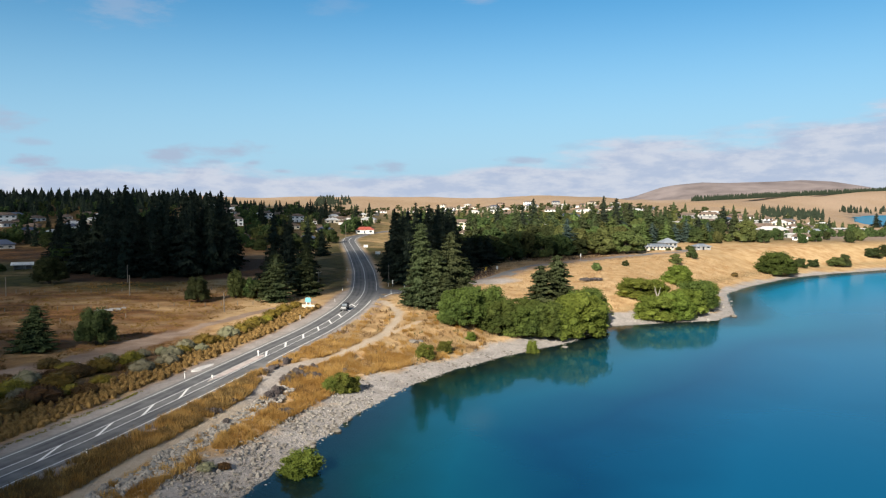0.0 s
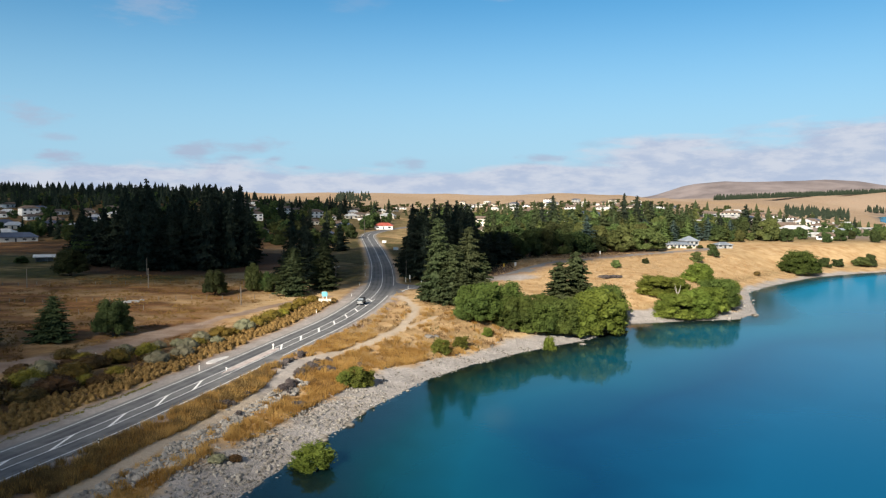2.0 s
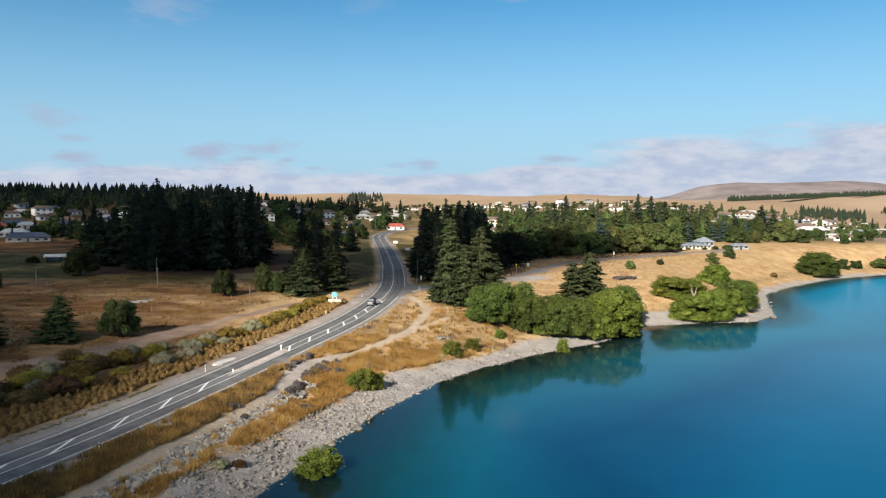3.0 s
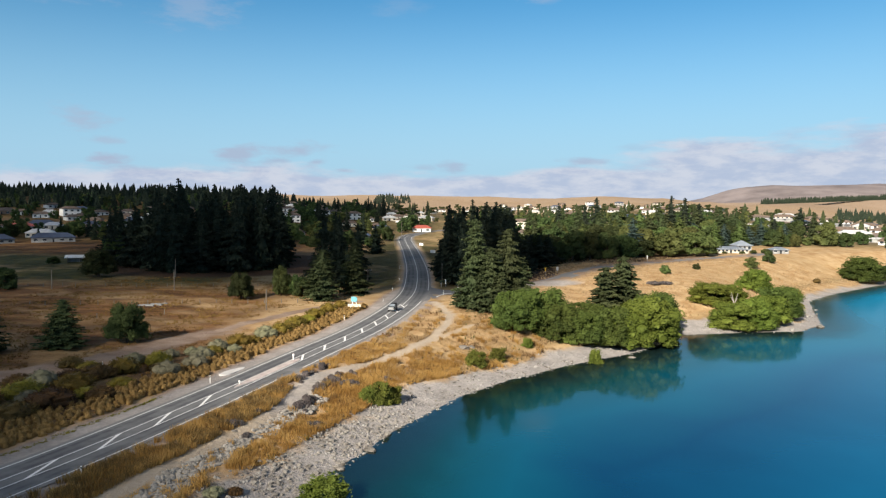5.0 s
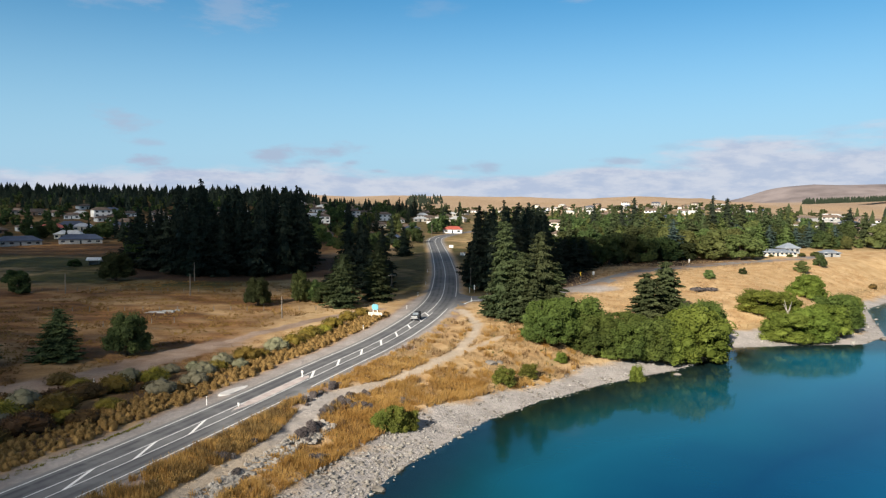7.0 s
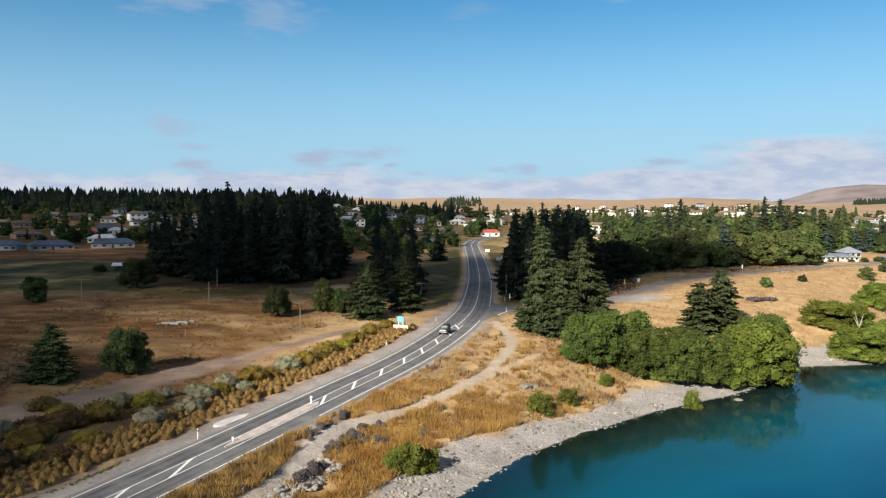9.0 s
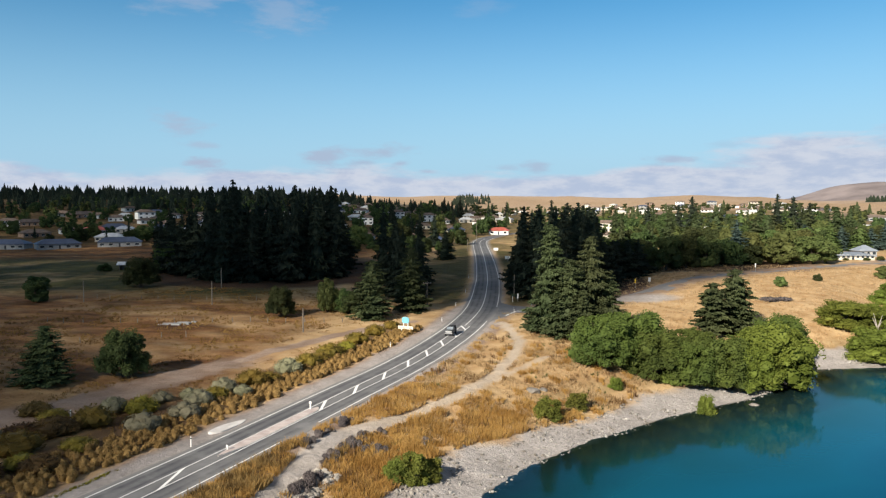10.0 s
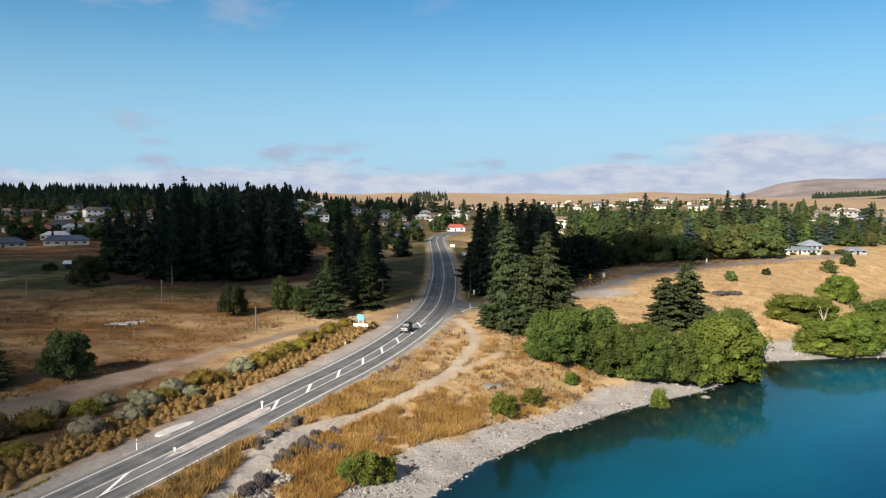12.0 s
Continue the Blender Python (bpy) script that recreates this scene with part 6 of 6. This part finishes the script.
for n, (x, y, w) in enumerate(SCRUB):
    plant("lavender", x, y, 0.68 * w, 0.75 * w, group="scrub by the trail", sink=0.08)
    for k in range(3):
        a, r = 2.4 * n + 2.2 * k, w * (0.55 + 0.12 * k)
        if line_distance(np.array([x + r * math.cos(a)]), np.array([y + r * math.sin(a)]), TRAIL_LINE)[0][0] < 1.1:
            continue
        plant("lavender", x + r * math.cos(a), y + r * math.sin(a), (0.56 - 0.08 * k) * w, (0.6 - 0.1 * k) * w, group="scrub by the trail", sink=0.08)
plant("sage1", -27.6, 86.6, 1.2, 2.4, "bleached grey dead shrub on the rubble beach")
plant("rusty", -25.9, 88.0, 0.9, 1.8, "dark red-brown scrub on the rubble beach")


def stones(seed, x, y, size, mat, name, label):
    """Stones half sunk in the ground. One object."""
    rng = np.random.default_rng(seed)
    bm = bmesh.new()
    bmesh.ops.create_icosphere(bm, subdivisions=1, radius=1)
    bv, bf = np.array([v.co[:] for v in bm.verts]), np.array([[v.index for v in q.verts] for q in bm.faces])
    bm.free()
    n, k = len(x), len(bv)
    v = bv[None] * rng.uniform(0.65, 1.3, (n, k, 1)) * (size[:, None, None] * rng.uniform(0.6, 1.2, (n, 1, 3)) * (1, 1, 0.65))
    a = rng.uniform(0, 6.283, n)
    c, s = np.cos(a)[:, None], np.sin(a)[:, None]
    v = np.stack([v[..., 0] * c - v[..., 1] * s + x[:, None], v[..., 0] * s + v[..., 1] * c + y[:, None], v[..., 2] + (ground(x, y) + 0.22 * size)[:, None]], -1).reshape(-1, 3)
    q = (bf[None] + k * np.arange(n)[:, None, None]).reshape(-1, 3)
    return tagged(new(name, mesh_of(name, v, q.tolist(), mat)), label, "stones", kind="stuff")


x, y, rng = spots(21, 24000, -40, 45, 68, 205, lambda x, y: (shore_distance(x, y) > -0.8) & (shore_distance(x, y) < beach_edge(x, y) + 0.8))
stones(22, x, y, 0.05 + 0.2 * rng.uniform(0, 1, len(x)) ** 3, STONE, "beach_stones", "pale grey stones on the lake beach")
x, y, rng = spots(29, 5200, -40, -8, 66, 122, lambda x, y: (shore_distance(x, y) > 0.2) & (shore_distance(x, y) < beach_edge(x, y) + 1.5))
stones(30, x, y, 0.08 + 0.32 * rng.uniform(0, 1, len(x)) ** 3, RUBBLE, "beach_rocks", "grey rocks piled on the lake beach")
x, y, rng = spots(27, 14000, -40, 25, 68, 165, lambda x, y: (shore_distance(x, y) > 0.5) & (shore_distance(x, y) < beach_edge(x, y) + 1.2) & (wobble(x, y, 0.5, 4) > -0.1))
stones(28, x, y, 0.06 + 0.26 * rng.uniform(0, 1, len(x)) ** 3, DARK_STONE, "beach_stones", "brown-grey stones scattered over the lake beach")
x, y, rng = spots(23, 30000, -46, -18, 60, 124, lambda x, y: rubble(x, y) & off_paths(x, y, 0.7))
stones(24, x, y, 0.15 + 0.33 * rng.uniform(0, 1, len(x)) ** 2, RUBBLE, "rubble_bank", "dusty rubble stones on the bank below the trail")
x, y, rng = spots(25, 700, 40, 110, 198, 300, lambda x, y: (shore_distance(x, y) > -1.5) & (shore_distance(x, y) < 8))
stones(26, x, y, 0.12 + 0.5 * rng.uniform(0, 1, len(x)) ** 3, STONE, "shore_stones", "stones along the shore of the point")


def boulder(x, y, size, z=None):
    rng = np.random.default_rng(int(abs(x * 31 + y * 17)))
    v = ICO_V * (1 + 0.14 * rng.normal(size=(len(ICO_V), 1))) * size * (1.2, 0.9, 0.6)
    ob = new("boulder", mesh_of("boulder", v, ICO_F, DARK_STONE))
    ob.location = (x, y, lifted(x, y, 0.1 * size) if z is None else z)
    return tagged(ob, "grey boulder at the water's edge", "boulder", "boulders")


for x, y, s, z in ((-6.4, 159.6, 1.0, None), (-15.2, 106.1, 0.7, 0.05), (-17.4, 99.0, 0.5, 0.05), (27.5, 170.8, 0.7, -0.1), (84.0, 218.5, 0.9, 0.0), (31.4, 215.0, 1.2, None), (-5.0, 161.0, 0.7, None)):
    boulder(x, y, s, z)


# ---- posts, poles and signs ----
def marker_post(x, y, h=1.0):
    ob = thing("marker_post", "white roadside marker post with a dark band", "marker post", "road marker posts")
    ob.matrix_basis = pose(x, y, lifted(x, y, 0))
    part("post", boxes((-0.06, -0.04, -0.2, 0.06, 0.04, h), bevel=0.015), WHITE, ob)
    part("band", boxes((-0.065, -0.045, h - 0.28, 0.065, 0.045, h - 0.14)), RUBBER, ob, "dark reflector band")


for x, y, h in ((-41.3, 86.5, 1.1), (-42.65, 123.9, 1.2), (-63.2, 130.8, 1.3), (-34.6, 182.5, 1.0), (-30.4, 212, 1.0), (-31.4, 236, 1.0), (-33, 262, 1.0), (-20.6, 262, 1.0), (-17.8, 246, 1.5), (-12.3, 239.5, 1.3), (-26.0, 300, 1.0), (-38, 300, 1.0), (-15.6, 226.5, 1.4)):
    marker_post(x, y, h)


def power_pole(x, y, h, arm=True, stay=False):
    ob = thing("power_pole", "weathered wooden power pole on the roadside field" if arm else "plain weathered wooden pole on the dry field", "pole", "poles")
    ob.matrix_basis = pose(x, y, lifted(x, y, 0), 0, 0, 15)
    part("pole", rods(((0, 0, -0.5), (0, 0, h), 0.16, 0.11), sides=10), POLE_WOOD, ob)
    if arm:
        arm_ob = part("crossarm", boxes((-1.1, -0.07, h - 0.65, 1.1, 0.07, h - 0.5)), POLE_WOOD, ob)
        for dx in (-0.95, -0.4, 0.4, 0.95):
            part("insulator", rods(((dx, 0, h - 0.5), (dx, 0, h - 0.32), 0.05, 0.035), sides=8), WHITE, arm_ob)
    if stay:
        part("stay", rods(((-1.2, 0, -0.2), (-0.1, 0, h * 0.62), 0.11, 0.08)), POLE_WOOD, ob)


for x, y, h, arm, stay in ((-94.3, 227.6, 6.1, False, False), (-109, 261.6, 6.1, False, False), (-56.1, 193.5, 5.2, False, False), (-38.6, 234.8, 6.4, True, True), (-18.4, 256.5, 6.2, False, False), (-62.5, 488, 10.5, False, False), (-67, 464, 8, True, False), (-57, 419, 6, False, False), (-131.1, 226.8, 5.7, False, False)):
    power_pole(x, y, h, arm, stay)


def info_sign():
    ob = thing("info_sign", "turquoise sign on white boards beside the road", "sign")
    ob.matrix_basis = pose(-35.3, 197.6, lifted(-35.3, 197.6, 0), 0, 0, -14)
    for dx in (-0.95, 0.95):
        part("post", boxes((dx - 0.09, -0.09, -0.3, dx + 0.09, 0.09, 1.35)), WHITE, ob)
    for dx in (-0.5, 0.55):
        part("upright", boxes((dx - 0.08, -0.08, 1.35, dx + 0.08, 0.08, 1.95)), WHITE, ob)
    board = part("lower_board", boxes((-1.75, -0.1, 0.7, 1.75, 0.02, 1.35), bevel=0.03), CREAM, ob, "pale cream board")
    for k in range(4):
        part("lettering_bar", boxes((-1.4 + 0.72 * k, -0.115, 0.93, -0.85 + 0.72 * k, -0.102, 1.12)), GREY_WALL, board)
    part("upper_board", boxes((-0.8, -0.12, 1.95, 0.8, 0.05, 3.2), bevel=0.18), SIGN_BLUE, ob, "turquoise panel with rounded corners")
    return ob


info_sign()


def road_sign(x, y, h, mat, w, label, turn=-20):
    ob = thing("road_sign", label, "sign", "road signs")
    ob.matrix_basis = pose(x, y, lifted(x, y, 0), 0, 0, turn)
    part("post", rods(((0, 0, -0.3), (0, 0, h), 0.06, 0.06)), METAL, ob)
    part("panel", boxes((-w / 2, -0.09, h - 1.3, w / 2, -0.06, h), bevel=0.01), mat, ob)


road_sign(15.6, 276, 3.0, SIGN_YELLOW, 0.38, "yellow road sign on a steel post")
road_sign(58, 319.5, 3.0, WHITE, 0.4, "small white sign on a post")
road_sign(-16.4, 246, 2.2, WHITE, 0.35, "white sign on a steel post at the junction")
road_sign(-31.5, 366, 2.2, WHITE, 2.6, "wide white sign board beside the road")
road_sign(-41.5, 408, 2.6, WHITE, 2.4, "wide white sign board beside the road")
road_sign(20.5, 287, 2.0, WHITE, 0.8, "white sign on a post at the gravel turnout")
road_sign(3.4, 244.0, 1.7, WHITE, 1.5, "low white board at the gravel turnout")

bollard = thing("arrow_sign", "white post with a round disc on the island", "sign")
p0, d0 = road_point(road_run(140.4))
bollard.matrix_basis = pose(float(p0[0]) - 0.25, float(p0[1]), lifted(*p0, 0.15), 0, 0, -13)
part("post", boxes((-0.09, -0.07, -0.1, 0.09, 0.07, 0.7), bevel=0.02), WHITE, bollard)
part("disc", rods(((0, -0.05, 0.85), (0, 0.05, 0.85), 0.2, 0.2), sides=20), PALE_PAD, bollard, "pale round disc")
cone_sign = thing("arrow_sign", "small pale arrow board on the island nose", "sign")
p0, d0 = road_point(road_run(123.4))
cone_sign.matrix_basis = pose(float(p0[0]) - 0.1, float(p0[1]), lifted(*p0, 0.1), 0, 0, -15)
part("post", boxes((-0.05, -0.05, -0.1, 0.05, 0.05, 0.4)), WHITE, cone_sign)
part("panel", boxes((-0.16, -0.06, 0.3, 0.16, -0.02, 0.6), bevel=0.01), LAMP, cone_sign, "pale panel")

pad = new("concrete_pad", None)
pad_mesh = []
for k in range(22):
    a = 6.283 * k / 22
    u, v = 3.3 * math.cos(a), 0.95 * math.sin(a) * (1 - 0.25 * math.cos(a)) * (1 + 0.06 * math.sin(5 * a))
    pad_mesh.append((u, v))
n = len(pad_mesh)
pad.matrix_basis = pose(-42.0, 131.7, lifted(-42.0, 131.7, 0), 0, 0, 75)
tagged(pad, "pale concrete kerb island on the road shoulder", "kerb island")
part("slab", mesh_of("slab", [(*p, -0.1) for p in pad_mesh] + [(0.97 * p[0], 0.94 * p[1], 0.1) for p in pad_mesh], [(k, (k + 1) % n, n + (k + 1) % n, n + k) for k in range(n)] + [tuple(range(n, 2 * n))], PALE_PAD), None, pad)

fence_rng = np.random.default_rng(77)
for a, b, count in (((-118, 196), (-52, 207), 17), ((-150, 230), (-64, 240), 20), ((-95, 176), (-78, 186), 5)):
    run = thing("fence", "line of weathered fence posts across the dry field", "fence")
    run.matrix_basis = pose(*a, 0)
    for k in range(count):
        x, y = a[0] + (b[0] - a[0]) * k / (count - 1), a[1] + (b[1] - a[1]) * k / (count - 1) + fence_rng.normal() * 0.4
        z = lifted(x, y, 0)
        tip = fence_rng.normal(size=2) * 0.06
        part("post", rods(((x - a[0], y - a[1], z - 0.3), (x - a[0] + tip[0], y - a[1] + tip[1], z + 1.15), 0.1, 0.085)), POLE_WOOD, run)

shed = thing("shed", "small open shed with a white steel roof on the field", "shed")
shed.matrix_basis = pose(-171.5, 309, lifted(-171.5, 309, 0), 0, 0, 25)
part("wall", boxes((-3.2, 1.2, -0.5, 3.2, 1.4, 2.3), (-3.2, -1.4, -0.5, -3.0, 1.2, 2.2), (1.0, -1.4, -0.5, 1.2, 1.2, 2.2)), GREY_WALL, shed)
for dx in (-3.1, 0, 3.1):
    part("post", boxes((dx - 0.08, -1.55, -0.4, dx + 0.08, -1.4, 2.2)), POLE_WOOD, shed)
roof = boxes((-4.2, -2.0, 2.3, 4.2, 1.8, 2.42))
bmesh.ops.rotate(roof, verts=roof.verts, cent=(0, 0, 2.3), matrix=Matrix.Rotation(radians(15), 3, "X"))
part("roof", roof, WHITE, shed, "white steel roof")
slab = thing("old_slab", "cracked pale concrete slab in the dry field", "slab")
slab.matrix_basis = pose(-87.5, 200, lifted(-87.5, 200, 0.05), 0, 0, 12)
for bx, by, bw, bd in ((-3.2, -1.6, 2.4, 0.9), (-0.6, -1.2, 1.9, 1.3), (1.6, -0.4, 1.2, 1.8), (-2.4, 0.2, 3.1, 0.7), (0.2, 1.4, 2.6, 0.6), (2.4, 1.9, 1.1, 0.9)):
    part("slab", boxes((bx - bw / 2, by - bd / 2, -0.4, bx + bw / 2, by + bd / 2, 0.10 + 0.03 * bx), bevel=0.03), GREY_WALL, slab)

dead = thing("dead_tree", "bleached dead tree with bare forked limbs", "tree")
dead.matrix_basis = pose(63.0, 222.6, lifted(63, 222.6, 0))
part("trunk", rods(((0, 0, -0.3), (0.1, 0, 2.2), 0.28, 0.2)), PALE_BARK, dead)
for a, r, h in ((0.2, 1.1, 5.0), (2.0, 1.4, 4.2), (3.4, 0.9, 5.4), (5.0, 1.5, 3.8)):
    part("limb", rods(((0.1, 0, 2.0), (r * math.cos(a), r * math.sin(a), h), 0.14, 0.04)), PALE_BARK, dead)


# ---- the four-wheel drive on the road ----
def off_roader(x, y, turn):
    """A short, boxy four-wheel drive with a black hood. It faces -y before the turn."""
    car = thing("car", "dark grey short-wheelbase four-wheel drive with black canvas hood", "car")
    car.matrix_basis = pose(x, y, lifted(x, y, 0.05), 0, 0, turn)
    body = part("body", boxes((-0.78, -1.0, 0.55, 0.78, 1.75, 1.12), (-0.66, -1.85, 0.6, 0.66, -0.95, 1.1), bevel=0.06), CAR_PAINT, car)
    part("bonnet", boxes((-0.62, -1.82, 1.09, 0.62, -0.9, 1.16), bevel=0.03), CAR_PAINT, body)
    part("grille", boxes((-0.42, -1.9, 0.72, 0.42, -1.84, 1.05)), METAL, body)
    for s in (-1, 1):
        part("headlight", rods(((0.53 * s, -1.92, 0.92), (0.53 * s, -1.84, 0.92), 0.11, 0.11), sides=14), LAMP, body)
        for yy, nm in ((-1.38, "front_wing"), (1.1, "rear_wing")):
            part(nm, boxes((min(0.62 * s, 0.92 * s), yy - 0.55, 0.82, max(0.62 * s, 0.92 * s), yy + 0.55, 0.95), bevel=0.05), CAR_PAINT, body)
        part("side_window", boxes((min(0.745 * s, 0.765 * s), -0.6, 1.2, max(0.745 * s, 0.765 * s), 0.5, 1.66)), GLASS, car)
        part("mirror", boxes((min(0.8 * s, 1.0 * s), -0.85, 1.15, max(0.8 * s, 1.0 * s), -0.75, 1.32), bevel=0.02), CANVAS, car)
    hood = bmesh.new()
    co = [(-0.76, -0.72, 1.12), (0.76, -0.72, 1.12), (0.76, 1.72, 1.12), (-0.76, 1.72, 1.12), (-0.68, -0.45, 1.78), (0.68, -0.45, 1.78), (0.68, 1.6, 1.8), (-0.68, 1.6, 1.8)]
    vs = [hood.verts.new(c) for c in co]
    for q in ((3, 2, 1, 0), (0, 1, 5, 4), (1, 2, 6, 5), (2, 3, 7, 6), (3, 0, 4, 7), (4, 5, 6, 7)):
        hood.faces.new([vs[i] for i in q])
    bmesh.ops.bevel(hood, geom=hood.edges[:], offset=0.05, segments=2, affect="EDGES")
    part("hood", hood, CANVAS, car, "black canvas hood")
    screen = boxes((-0.66, -0.02, -0.29, 0.66, 0.02, 0.27), bevel=0.01)
    bmesh.ops.transform(screen, verts=screen.verts, matrix=pose(0, -0.62, 1.45, 22))
    bmesh.ops.rotate(screen, verts=screen.verts, cent=(0, -0.62, 1.45), matrix=Matrix.Rotation(radians(-44), 3, "X"))
    part("windscreen", screen, WINDSCREEN, car)
    part("bumper", boxes((-0.8, -2.05, 0.48, 0.8, -1.9, 0.66), bevel=0.03), METAL, car)
    for sx in (-1, 1):
        for yy in (-1.38, 1.1):
            wheel = part("wheel", rods(((0.56 * sx, yy, 0.38), (0.86 * sx, yy, 0.38), 0.38, 0.38), sides=22), RUBBER, car)
            part("rim", rods(((0.8 * sx, yy, 0.38), (0.875 * sx, yy, 0.38), 0.2, 0.18), sides=16), METAL, wheel)
    part("spare_wheel", rods(((0, 1.78, 0.98), (0, 2.0, 0.98), 0.37, 0.37), sides=22), RUBBER, car)


off_roader(-25.6, 196.5, -4)
